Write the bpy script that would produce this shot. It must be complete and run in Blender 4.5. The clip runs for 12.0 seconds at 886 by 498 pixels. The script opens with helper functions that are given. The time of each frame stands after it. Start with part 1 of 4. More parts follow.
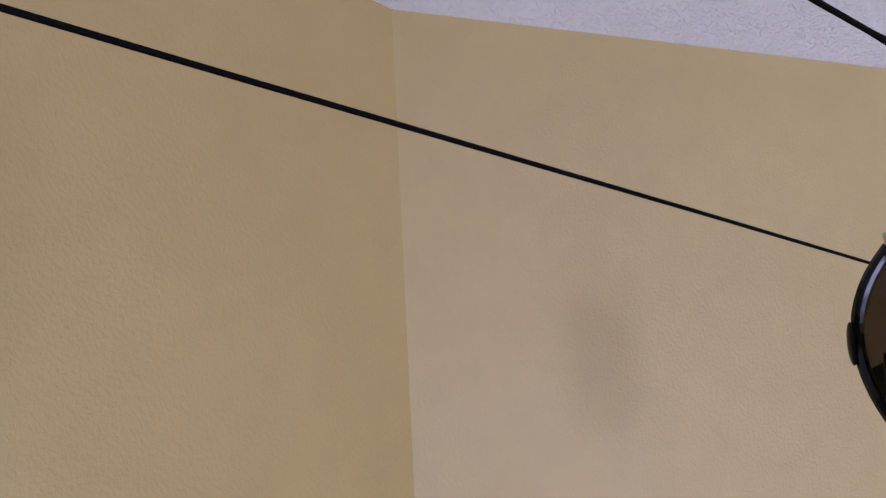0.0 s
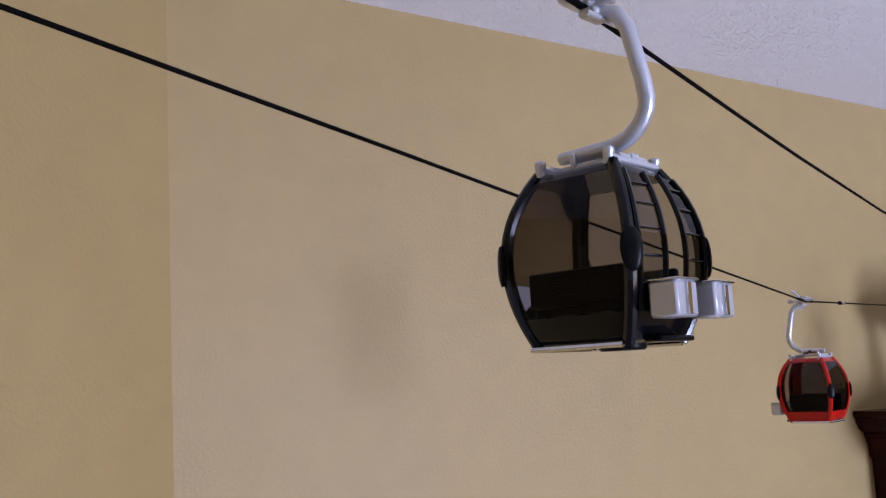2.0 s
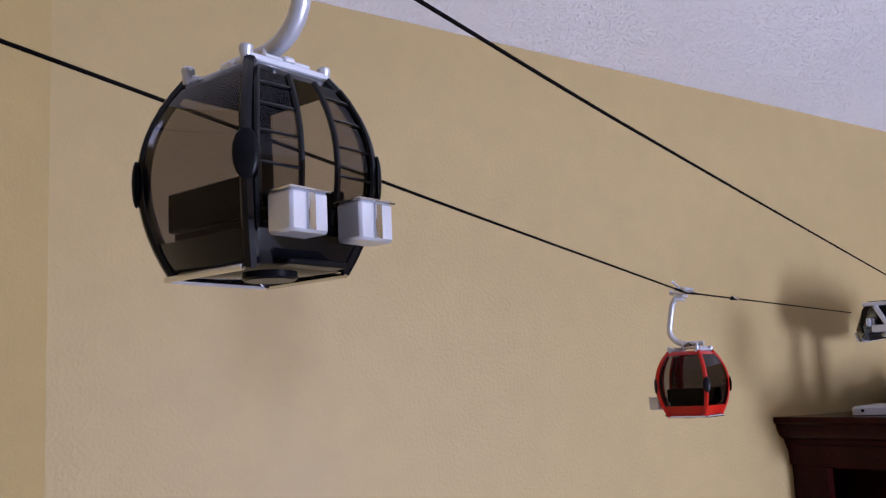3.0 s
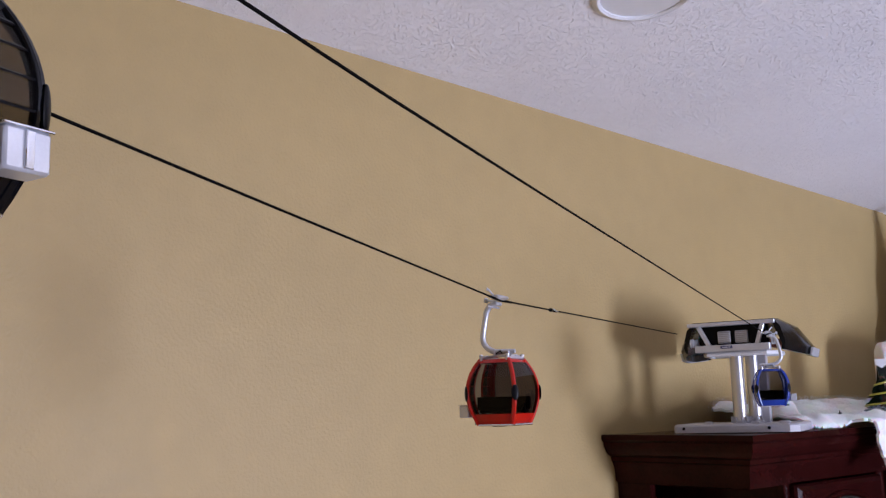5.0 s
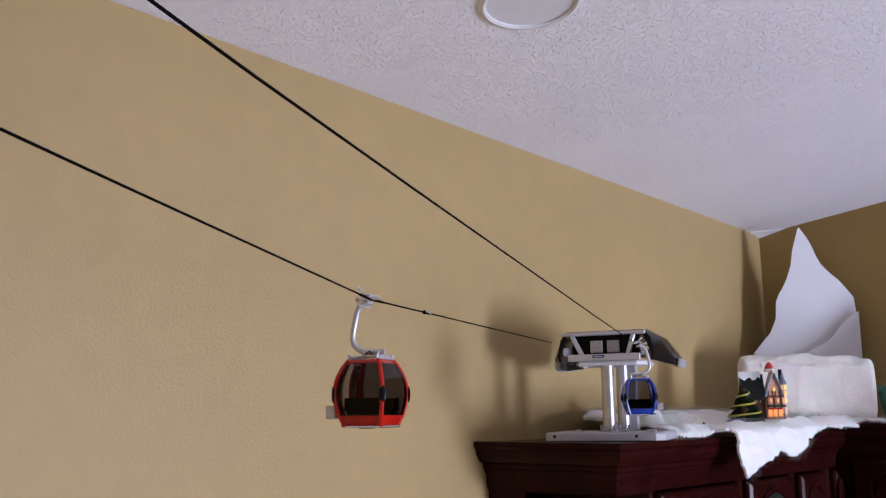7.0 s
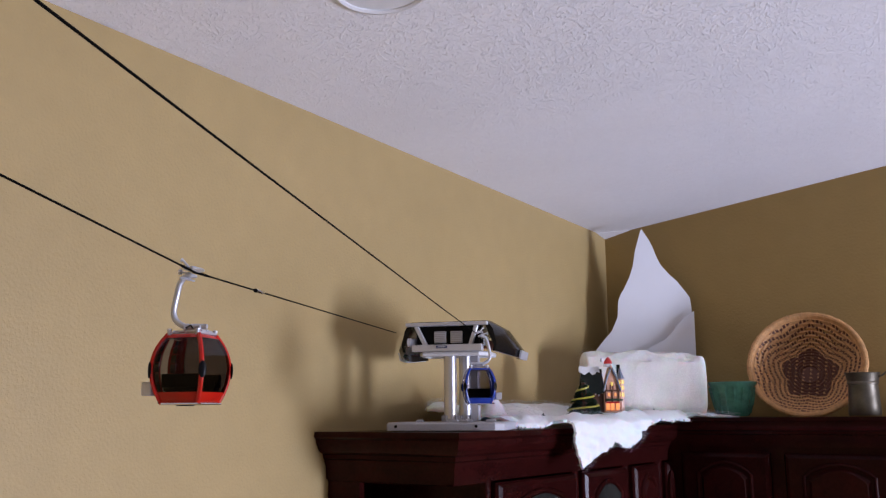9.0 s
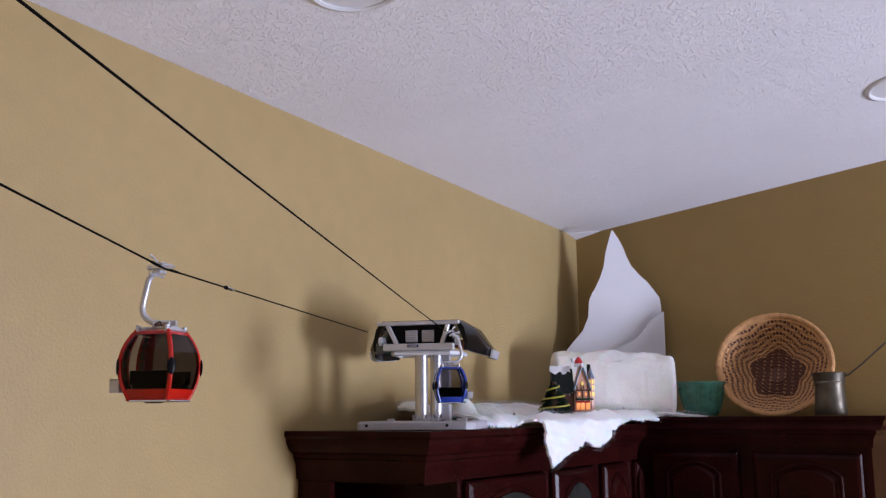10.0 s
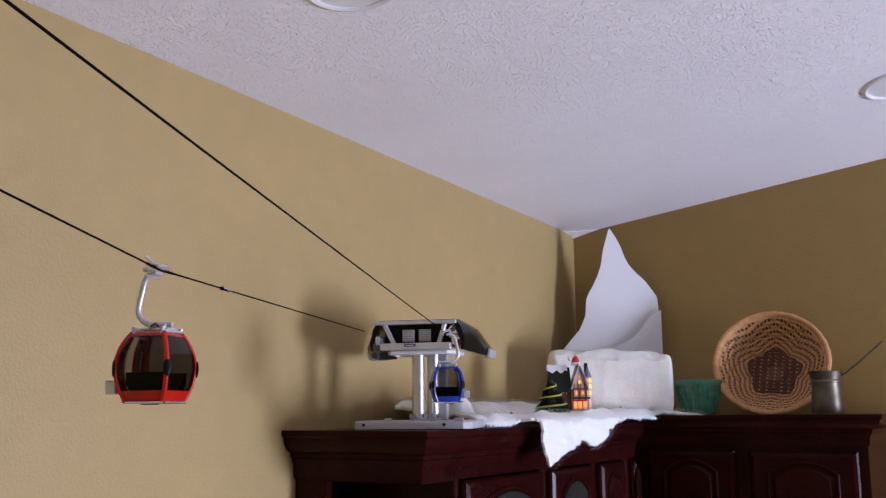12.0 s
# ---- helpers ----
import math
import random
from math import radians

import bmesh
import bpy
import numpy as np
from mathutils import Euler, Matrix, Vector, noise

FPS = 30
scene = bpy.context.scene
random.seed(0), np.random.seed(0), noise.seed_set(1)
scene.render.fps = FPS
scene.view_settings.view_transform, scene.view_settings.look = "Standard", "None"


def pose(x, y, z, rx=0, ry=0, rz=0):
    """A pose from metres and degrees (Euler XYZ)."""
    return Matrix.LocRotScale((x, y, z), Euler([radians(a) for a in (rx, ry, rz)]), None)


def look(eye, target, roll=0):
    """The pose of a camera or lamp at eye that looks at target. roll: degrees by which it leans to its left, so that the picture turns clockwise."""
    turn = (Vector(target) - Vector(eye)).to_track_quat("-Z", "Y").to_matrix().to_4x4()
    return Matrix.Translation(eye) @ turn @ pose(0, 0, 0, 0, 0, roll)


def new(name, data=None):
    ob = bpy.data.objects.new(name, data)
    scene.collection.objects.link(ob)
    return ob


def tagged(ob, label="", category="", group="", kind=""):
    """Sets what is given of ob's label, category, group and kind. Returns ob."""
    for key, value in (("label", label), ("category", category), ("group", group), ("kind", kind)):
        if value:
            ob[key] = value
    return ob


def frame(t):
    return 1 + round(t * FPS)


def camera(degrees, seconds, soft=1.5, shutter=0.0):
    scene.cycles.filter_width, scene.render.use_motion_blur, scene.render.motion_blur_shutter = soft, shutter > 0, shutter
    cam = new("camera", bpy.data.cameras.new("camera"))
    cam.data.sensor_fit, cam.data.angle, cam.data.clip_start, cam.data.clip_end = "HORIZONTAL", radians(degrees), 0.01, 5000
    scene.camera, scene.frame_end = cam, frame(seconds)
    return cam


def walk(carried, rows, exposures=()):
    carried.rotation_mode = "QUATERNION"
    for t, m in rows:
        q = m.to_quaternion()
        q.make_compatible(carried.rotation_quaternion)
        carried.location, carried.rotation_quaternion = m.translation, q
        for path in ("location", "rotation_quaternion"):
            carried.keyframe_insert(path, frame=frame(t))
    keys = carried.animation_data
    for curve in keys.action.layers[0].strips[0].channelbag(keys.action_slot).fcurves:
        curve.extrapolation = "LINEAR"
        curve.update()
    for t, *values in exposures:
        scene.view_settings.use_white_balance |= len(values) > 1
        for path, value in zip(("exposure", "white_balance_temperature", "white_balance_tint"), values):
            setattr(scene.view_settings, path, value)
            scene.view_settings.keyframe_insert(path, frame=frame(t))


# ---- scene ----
# The camera stands beside a model cable car line and turns from one end of a room to its corner.
cam = camera(49.5, 12.0, soft=1.3)
PATH = [
    (0.0, -0.075, -0.264, 2.408, 72.42, 9.07, 3.03),
    (0.5, -0.046, -0.342, 2.415, 65.18, 7.10, 3.80),
    (1.0, -0.041, -0.348, 2.406, 62.50, 6.58, 3.98),
    (1.5, -0.036, -0.308, 2.394, 60.44, 6.58, 3.76),
    (2.0, -0.058, -0.212, 2.380, 60.78, 7.54, 3.06),
    (2.5, -0.066, -0.149, 2.365, 60.07, 7.80, 3.10),
    (3.0, -0.044, -0.085, 2.347, 58.90, 8.29, 2.58),
    (3.5, -0.013, -0.061, 2.329, 57.59, 8.61, 2.20),
    (4.5, -0.025, -0.030, 2.326, 53.00, 9.10, 1.80),
    (5.5, -0.044, -0.015, 2.325, 48.14, 9.48, 1.42),
    (6.0, -0.045, -0.011, 2.327, 45.77, 9.60, 1.02),
    (6.5, -0.047, -0.004, 2.325, 44.67, 9.64, 0.96),
    (8.5, -0.034, 0.040, 2.292, 37.50, 9.72, 0.36),
    (9.0, -0.033, 0.046, 2.292, 35.14, 9.63, 0.47),
    (9.5, -0.031, 0.044, 2.293, 33.95, 9.51, 0.44),
    (10.0, -0.034, 0.047, 2.288, 33.43, 9.67, 0.49),
    (11.0, -0.042, 0.046, 2.284, 33.31, 9.80, 0.53),
    (12.0, -0.031, 0.047, 2.292, 33.32, 9.52, 0.55),
]
walk(cam, [(t, pose(x, y, z, 90 + tilt, lean, turn)) for t, x, y, z, turn, tilt, lean in PATH],
     [(0.0, 0.01, 5760, 13), (2.0, 0.01, 5760, 13), (2.7, 0.12, 5780, 13), (3.7, 0.13, 5850, 13), (6.0, -0.08, 6300, 12), (9.0, -0.06, 6330, 11), (12.0, -0.06, 6350, 11)])

# ---- world and light ----
world = bpy.data.worlds.new("sky")
scene.world = world
world.use_nodes = True
sky = world.node_tree.nodes.new("ShaderNodeTexSky")
sky.sky_type, sky.sun_disc, sky.sun_elevation, sky.sun_rotation = "NISHITA", False, radians(35), radians(60)
world.node_tree.links.new(sky.outputs["Color"], world.node_tree.nodes["Background"].inputs["Color"])
world.node_tree.nodes["Background"].inputs["Strength"].default_value = 0.1


def area_lamp(name, m, width, height, watts, colour):
    data = bpy.data.lights.new(name, "AREA")
    data.shape, data.size, data.size_y, data.energy, data.color = "RECTANGLE", width, height, watts, colour
    ob = new(name, data)
    ob.matrix_world = m
    return ob


area_lamp("window_daylight", look((4.42, 2.68, 1.42), (-1.5, 1.9, 2.6)), 1.02, 1.7, 306, (0.70, 0.75, 1.0))
# Faint fill lamp added on the unseen south side to brighten the room.
area_lamp("south_fill", look((3.0, -5.95, 1.2), (0.0, 0.0, 2.0)), 2.0, 2.1, 6, (0.70, 0.75, 1.0))


# ---- materials ----
def material(name, base, rough=0.5, metal=0.0, vary=0.15, grain=40.0, fine=400.0, bump=0.0, bump_size=300.0, coat=0.0, sheen=0.0, second=None, spec=0.5):
    """A surface with broad stains and fine grain; vary is how far the colour strays, bump the relief in metres."""
    m = bpy.data.materials.new(name)
    m.use_nodes = True
    nt = m.node_tree
    p = nt.nodes["Principled BSDF"]
    p.inputs["Roughness"].default_value, p.inputs["Metallic"].default_value = rough, metal
    p.inputs["Coat Weight"].default_value, p.inputs["Sheen Weight"].default_value = coat, sheen
    p.inputs["Specular IOR Level"].default_value = spec
    co = nt.nodes.new("ShaderNodeTexCoord")
    n1, n2 = nt.nodes.new("ShaderNodeTexNoise"), nt.nodes.new("ShaderNodeTexNoise")
    n1.inputs["Scale"].default_value, n1.inputs["Detail"].default_value = grain, 5
    n2.inputs["Scale"].default_value, n2.inputs["Detail"].default_value = fine, 3
    for n in (n1, n2):
        nt.links.new(co.outputs["Object"], n.inputs["Vector"])
    mix = nt.nodes.new("ShaderNodeMix")
    mix.data_type = "FLOAT"
    mix.inputs[0].default_value = 0.4
    nt.links.new(n1.outputs["Fac"], mix.inputs[2]), nt.links.new(n2.outputs["Fac"], mix.inputs[3])
    ramp = nt.nodes.new("ShaderNodeValToRGB")
    dark = [c * (1 - vary) for c in base]
    light = second or [min(1, c * (1 + vary)) for c in base]
    ramp.color_ramp.elements[0].position, ramp.color_ramp.elements[1].position = 0.3, 0.7
    ramp.color_ramp.elements[0].color, ramp.color_ramp.elements[1].color = (*dark, 1), (*light, 1)
    nt.links.new(mix.outputs[0], ramp.inputs["Fac"]), nt.links.new(ramp.outputs["Color"], p.inputs["Base Color"])
    rr = nt.nodes.new("ShaderNodeMapRange")
    rr.inputs["To Min"].default_value, rr.inputs["To Max"].default_value = max(0.02, rough * 0.8), min(1, rough * 1.2)
    nt.links.new(n1.outputs["Fac"], rr.inputs["Value"]), nt.links.new(rr.outputs["Result"], p.inputs["Roughness"])
    if bump:
        b, n3 = nt.nodes.new("ShaderNodeBump"), nt.nodes.new("ShaderNodeTexNoise")
        n3.inputs["Scale"].default_value, n3.inputs["Detail"].default_value = bump_size, 2.5
        b.inputs["Distance"].default_value = bump
        nt.links.new(co.outputs["Object"], n3.inputs["Vector"])
        nt.links.new(n3.outputs["Fac"], b.inputs["Height"]), nt.links.new(b.outputs["Normal"], p.inputs["Normal"])
    return m


def wall_paint(name, base):
    """Satin wall paint over orange-peel plaster: soft stipple, broad uneven rolling."""
    m = material(name, base, rough=0.5, vary=0.06, grain=2.6, fine=16, bump=0.0014, bump_size=150)
    m.node_tree.nodes["Principled BSDF"].inputs["Specular IOR Level"].default_value = 0.35
    return m


def knockdown(name, base):
    """White knockdown ceiling plaster: flat islands with ragged edges."""
    m = material(name, base, rough=0.85, vary=0.03, grain=3, fine=60)
    nt = m.node_tree
    p = nt.nodes["Principled BSDF"]
    co = nt.nodes["Texture Coordinate"]
    n = nt.nodes.new("ShaderNodeTexNoise")
    n.inputs["Scale"].default_value, n.inputs["Detail"].default_value, n.inputs["Roughness"].default_value = 135, 3, 0.6
    ramp = nt.nodes.new("ShaderNodeValToRGB")
    ramp.color_ramp.elements[0].position, ramp.color_ramp.elements[1].position = 0.51, 0.62
    b = nt.nodes.new("ShaderNodeBump")
    b.inputs["Distance"].default_value, b.inputs["Strength"].default_value = 0.0036, 0.72
    nt.links.new(co.outputs["Object"], n.inputs["Vector"]), nt.links.new(n.outputs["Fac"], ramp.inputs["Fac"])
    nt.links.new(ramp.outputs["Color"], b.inputs["Height"]), nt.links.new(b.outputs["Normal"], p.inputs["Normal"])
    return m


def tinted_pane(name, tint):
    """Smoked acrylic: lets darkened light through and mirrors at its surface."""
    m = bpy.data.materials.new(name)
    m.use_nodes = True
    nt = m.node_tree
    nt.nodes.remove(nt.nodes["Principled BSDF"])
    clear, gloss = nt.nodes.new("ShaderNodeBsdfTransparent"), nt.nodes.new("ShaderNodeBsdfGlossy")
    clear.inputs["Color"].default_value = (*tint, 1)
    gloss.inputs["Roughness"].default_value = 0.03
    fr, mix = nt.nodes.new("ShaderNodeFresnel"), nt.nodes.new("ShaderNodeMixShader")
    fr.inputs["IOR"].default_value = 1.27
    nt.links.new(fr.outputs["Fac"], mix.inputs["Fac"])
    nt.links.new(clear.outputs[0], mix.inputs[1]), nt.links.new(gloss.outputs[0], mix.inputs[2])
    nt.links.new(mix.outputs[0], nt.nodes["Material Output"].inputs["Surface"])
    return m


def glow(name, colour, strength):
    m = bpy.data.materials.new(name)
    m.use_nodes = True
    p = m.node_tree.nodes["Principled BSDF"]
    p.inputs["Base Color"].default_value = (*colour, 1)
    p.inputs["Emission Color"].default_value, p.inputs["Emission Strength"].default_value = (*colour, 1), strength
    return m


OCHRE = wall_paint("ochre_wall_paint", (0.422, 0.305, 0.131))
# Stands for OCHRE with the angled wall's shade mixed into the colour.
SHADED_OCHRE = wall_paint("shaded_ochre_wall_paint", (0.386, 0.273, 0.107))
# OCHRE made darker and warmer, so weak bounced light sits in the paint.
DIM_OCHRE = wall_paint("dim_ochre_wall_paint", (0.350, 0.232, 0.080))
PLASTER = knockdown("white_knockdown_plaster", (0.93, 0.92, 0.95))
# Floor out of view; its pale tone is picked to light the ceiling.
BOUNCE_FLOOR = material("beige_bounce_floor", (0.46, 0.43, 0.42), rough=0.4, vary=0.12, grain=6, fine=90)
CHERRY = material("dark_cherry_wood", (0.022, 0.0036, 0.0032), rough=0.17, vary=0.5, grain=9, fine=160, spec=0.08, bump=0.00015, bump_size=200)
TRIM_WHITE = material("white_metal_trim", (0.78, 0.78, 0.80), rough=0.35, vary=0.03)
BULB_GREY = material("grey_bulb_glass", (0.42, 0.42, 0.46), rough=0.3, vary=0.05)
SILVER = material("silver_painted_metal", (0.62, 0.63, 0.68), rough=0.33, metal=0.55, vary=0.06, grain=60, fine=900)
BRUSHED = material("brushed_metal_tube", (0.62, 0.62, 0.65), rough=0.34, metal=0.9, vary=0.05, grain=30)
CHROME = material("polished_metal", (0.72, 0.73, 0.76), rough=0.16, metal=1.0, vary=0.04)
GREY_PLASTIC = material("pale_grey_plastic", (0.42, 0.41, 0.44), rough=0.42, vary=0.05, grain=25)
RED_PAINT = material("glossy_red_plastic", (0.46, 0.011, 0.005), rough=0.18, vary=0.08, grain=60, spec=0.4)
BLACK_PAINT = material("glossy_black_plastic", (0.004, 0.004, 0.005), rough=0.09, vary=0.2, grain=60, spec=0.28)
BLUE_PAINT = material("glossy_blue_plastic", (0.010, 0.040, 0.32), rough=0.22, vary=0.08, grain=60)
RUBBER = material("black_rubber", (0.005, 0.005, 0.006), rough=0.3, vary=0.2, grain=80, spec=0.1)
ROPE = material("black_braided_cord", (0.003, 0.0025, 0.0025), rough=0.8, vary=0.4, grain=300, fine=1500, bump=0.0006, bump_size=900, spec=0.05)
SMOKED = tinted_pane("smoked_acrylic", (0.47, 0.45, 0.46))
SMOKED_DARK = tinted_pane("dark_smoked_acrylic", (0.25, 0.225, 0.235))
HOOD_DARK = material("black_gloss_hood", (0.008, 0.0075, 0.008), rough=0.18, vary=0.2, grain=30, spec=0.2)
COPPER = material("red_brown_motor_housing", (0.28, 0.09, 0.05), rough=0.45, vary=0.3, grain=90)
LABEL_BLUE = material("dark_blue_label", (0.02, 0.03, 0.12), rough=0.4, vary=0.1)
PALE_INK = material("pale_print", (0.6, 0.6, 0.65), rough=0.5, vary=0.05)
FUR = material("white_cotton_fleece", (0.88, 0.875, 0.87), rough=0.95, vary=0.03, grain=22, fine=300, bump=0.0009, bump_size=260, sheen=0.3)
COTTON = material("off_white_cotton_roll", (0.83, 0.80, 0.75), rough=0.95, vary=0.10, grain=14, fine=200, bump=0.0012, bump_size=240, sheen=0.3)
for cotton in (FUR, COTTON):
    soft_white = cotton.node_tree.nodes["Principled BSDF"]
    soft_white.inputs["Subsurface Weight"].default_value, soft_white.inputs["Subsurface Scale"].default_value = 0.4, 0.01
FOAM = material("white_foam_board", (0.80, 0.80, 0.84), rough=0.6, vary=0.02, grain=8)
WICKER = material("pale_wicker", (0.60, 0.32, 0.125), rough=0.6, vary=0.3, grain=60, fine=500, bump=0.001, bump_size=500)
GREEN_GLAZE = material("green_glazed_stoneware", (0.065, 0.19, 0.12), rough=0.25, vary=0.35, grain=45, coat=0.3)
TIN = material("tarnished_tin", (0.14, 0.12, 0.09), rough=0.42, metal=0.8, vary=0.35, grain=35)
PINE = material("dark_green_bristle", (0.012, 0.035, 0.016), rough=0.8, vary=0.5, grain=200)
GARLAND = material("yellow_gold_garland", (0.42, 0.40, 0.05), rough=0.3, vary=0.2, grain=200)
ROOF_SLATE = material("dark_glazed_roof", (0.006, 0.009, 0.006), rough=0.35, vary=0.4, grain=120, spec=0.25)
TIMBER = material("brown_timber", (0.10, 0.035, 0.015), rough=0.5, vary=0.3, grain=150)
STUCCO = material("cream_ceramic", (0.66, 0.36, 0.25), rough=0.35, vary=0.15, grain=120)
RED_CERAMIC = material("red_ceramic", (0.55, 0.03, 0.03), rough=0.3, vary=0.15, grain=100)
SNOW_CERAMIC = material("white_ceramic_snow", (0.78, 0.78, 0.8), rough=0.5, vary=0.05, grain=100)
LIT_PANE = glow("warm_lit_pane", (1.0, 0.72, 0.16), 0.35)
LIT_ORANGE = glow("orange_lit_pane", (1.0, 0.38, 0.12), 0.7)
LEADED = material("leaded_cabinet_glass", (0.03, 0.03, 0.026), rough=0.08, vary=0.5, grain=40, coat=0.5)


# ---- building helpers ----
def link(name, bm, mat, parent=None, label="", smooth=False):
    me = bpy.data.meshes.new(name)
    bmesh.ops.recalc_face_normals(bm, faces=bm.faces)
    bm.to_mesh(me)
    bm.free()
    if smooth:
        me.polygons.foreach_set("use_smooth", [True] * len(me.polygons))
        me.set_sharp_from_angle(angle=radians(38))
    me.materials.append(mat)
    ob = new(name, me)
    ob.parent = parent
    if label:
        ob["label"] = label
    return ob


def part(name, bm, mat, parent, label="", smooth=True):
    return link(name, bm, mat, parent, label, smooth)


def thing(name, m, label, category, group="", kind=""):
    ob = new(name)
    ob.empty_display_size = 0.02
    ob.matrix_world = m
    return tagged(ob, label, category, group, kind)


def box(bm, c, s, bevel=0.0, m=None, seg=1):
    """A box of size s round c, its edges rounded by bevel."""
    mat = (m or Matrix()) @ Matrix.Translation(c) @ Matrix.Diagonal((*s, 1))
    vs = bmesh.ops.create_cube(bm, size=1, matrix=mat)["verts"]
    if bevel:
        es = list({e for v in vs for e in v.link_edges})
        bmesh.ops.bevel(bm, geom=es, offset=bevel, segments=seg, affect="EDGES", profile=0.5)
    return bm


def boxes(*rows, bevel=0.0, seg=1):
    bm = bmesh.new()
    for c, s in rows:
        box(bm, c, s, bevel, None, seg)
    return bm


def loft(bm, rings, closed=True, caps=True):
    rows = [[bm.verts.new(p) for p in ring] for ring in rings]
    n = len(rows[0])
    for a, b in zip(rows, rows[1:]):
        for i in range(n if closed else n - 1):
            j = (i + 1) % n
            bm.faces.new((a[i], a[j], b[j], b[i]))
    if caps and closed:
        bm.faces.new(rows[0][::-1]), bm.faces.new(rows[-1])
    return bm


def tube(bm, pts, r, seg=8, closed=False):
    """A round bar of radius r (one, or one a point) along pts."""
    pts = [Vector(p) for p in pts]
    n = len(pts)
    rings, up = [], None
    for i, p in enumerate(pts):
        a = pts[(i - 1) % n] if closed or i else p
        b = pts[(i + 1) % n] if closed or i < n - 1 else p
        d = (b - a).normalized()
        if up is None:
            up = Vector((0, 0, 1)) if abs(d.z) < 0.9 else Vector((1, 0, 0))
        side = d.cross(up).normalized()
        up = side.cross(d).normalized()
        rad = r[i] if isinstance(r, (list, tuple)) else r
        rings.append([p + rad * (math.cos(k) * side + math.sin(k) * up) for k in (2 * math.pi * q / seg for q in range(seg))])
    if closed:
        rings.append(rings[0])
        loft(bm, rings, caps=False)
        bmesh.ops.remove_doubles(bm, verts=bm.verts, dist=1e-7)
        return bm
    return loft(bm, rings)


def lathe(bm, profile, seg=24, m=None):
    """Turns a profile of (radius, height) round the z axis."""
    m = m or Matrix()
    rings = [[m @ Vector((max(r, 1e-5) * math.cos(k), max(r, 1e-5) * math.sin(k), z)) for k in (2 * math.pi * q / seg for q in range(seg))] for r, z in profile]
    return loft(bm, rings)


def slab(bm, outline, base, u, v, w):
    """A plate: the outline's (a, b) along u and v from base, and w thick."""
    base, u, v, w = Vector(base), Vector(u), Vector(v), Vector(w)
    return loft(bm, [[base + a * u + b * v + k * w for a, b in outline] for k in (0, 1)])


# ---- the room ----
LEFT_X, BACK_Y, EDGE_Y, FAR_X, REAR_Y = -1.56, 3.27, 0.152, 4.5, -6.0


def ceiling_z(x, y):
    return 2.931 - 0.044 * (y - 3.27) + 0.120 * (x - LEFT_X)


def setting(name, bm, mat, label="", category=""):
    return tagged(link(name, bm, mat, None, "", False), label, category, "", "structure")


def panel_wall(name, a, b, thick, label, openings=(), paint=None):
    """A wall from a to b, its inner face on that line and its body to the line's left, up to the ceiling; openings are (from, to, low, high)."""
    a, b = Vector(a), Vector(b)
    d = (b - a).normalized()
    n = Vector((-d.y, d.x)) * thick
    length = (b - a).length
    cuts = sorted({0, length, *(q for o in openings for q in o[:2])})
    bm = bmesh.new()
    for s, e in zip(cuts, cuts[1:]):
        hole = [o for o in openings if o[0] <= s and e <= o[1]]
        p, q = a + d * s, a + d * e
        foot = (p, q, q + n, p + n)
        tops = [ceiling_z(c.x, c.y) + 0.05 for c in foot]
        spans = [(0, None)] if not hole else [(0, hole[0][2]), (hole[0][3], None)]
        for lo, hi in spans:
            loft(bm, [[(c.x, c.y, lo) for c in foot], [(c.x, c.y, hi if hi is not None else t) for c, t in zip(foot, tops)]])
    return setting(name, bm, paint or OCHRE, label, "wall")


panel_wall("wall_west", (LEFT_X, BACK_Y + 0.12), (LEFT_X, EDGE_Y), -0.12, "long ochre painted wall with orange-peel plaster")
panel_wall("wall_diagonal", (LEFT_X, EDGE_Y), (LEFT_X + 3.4, REAR_Y), -0.12, "angled ochre wall with its shade put into the paint colour", paint=SHADED_OCHRE)
panel_wall("wall_north", (FAR_X, BACK_Y), (LEFT_X, BACK_Y), -0.12, "ochre kitchen wall above the cabinets, its dim light put into the paint", paint=DIM_OCHRE)
# The east and south walls stand unseen; their distance limits bounced light.
panel_wall("wall_east", (FAR_X, REAR_Y), (FAR_X, BACK_Y), -0.12, "ochre wall with a wide patio window", [(7.9, 9.2, 0.6, 2.5)])
panel_wall("wall_south", (LEFT_X + 3.4, REAR_Y), (FAR_X, REAR_Y), -0.12, "unseen ochre wall with an opening, added to close the room", [(0.15, 2.3, 0.05, 2.4)])
LAMPS = ((-1.085, 1.355, 0.098), (-0.335, 2.66, 0.098))
SLOPE = Vector((-0.120, 0.044, 1)).normalized()


def lamp_pose(x, y):
    """A frame on the sloping ceiling at x, y, its z axis square to the plaster."""
    return Matrix.Translation((x, y, ceiling_z(x, y))) @ Vector((0, 0, 1)).rotation_difference(SLOPE).to_matrix().to_4x4()


bm = bmesh.new()
cs = [(-1.8, -6.3), (4.8, -6.3), (4.8, 3.5), (-1.8, 3.5)]
low, top = [[bm.verts.new((x, y, ceiling_z(x, y) + k)) for x, y in cs] for k in (0, 0.12)]
bm.faces.new(top)
loops = [low]
for k in range(4):
    bm.faces.new((low[k], low[(k + 1) % 4], top[(k + 1) % 4], top[k]))
for x, y, r in LAMPS:
    loops.append([bm.verts.new(lamp_pose(x, y) @ Vector((0.92 * r * math.cos(a), 0.92 * r * math.sin(a), 0))) for a in (2 * math.pi * k / 48 for k in range(48))])
edges = [bm.edges.get((p, q)) or bm.edges.new((p, q)) for loop in loops for p, q in zip(loop, loop[1:] + loop[:1])]
bmesh.ops.triangle_fill(bm, use_beauty=True, edges=edges, normal=-SLOPE)
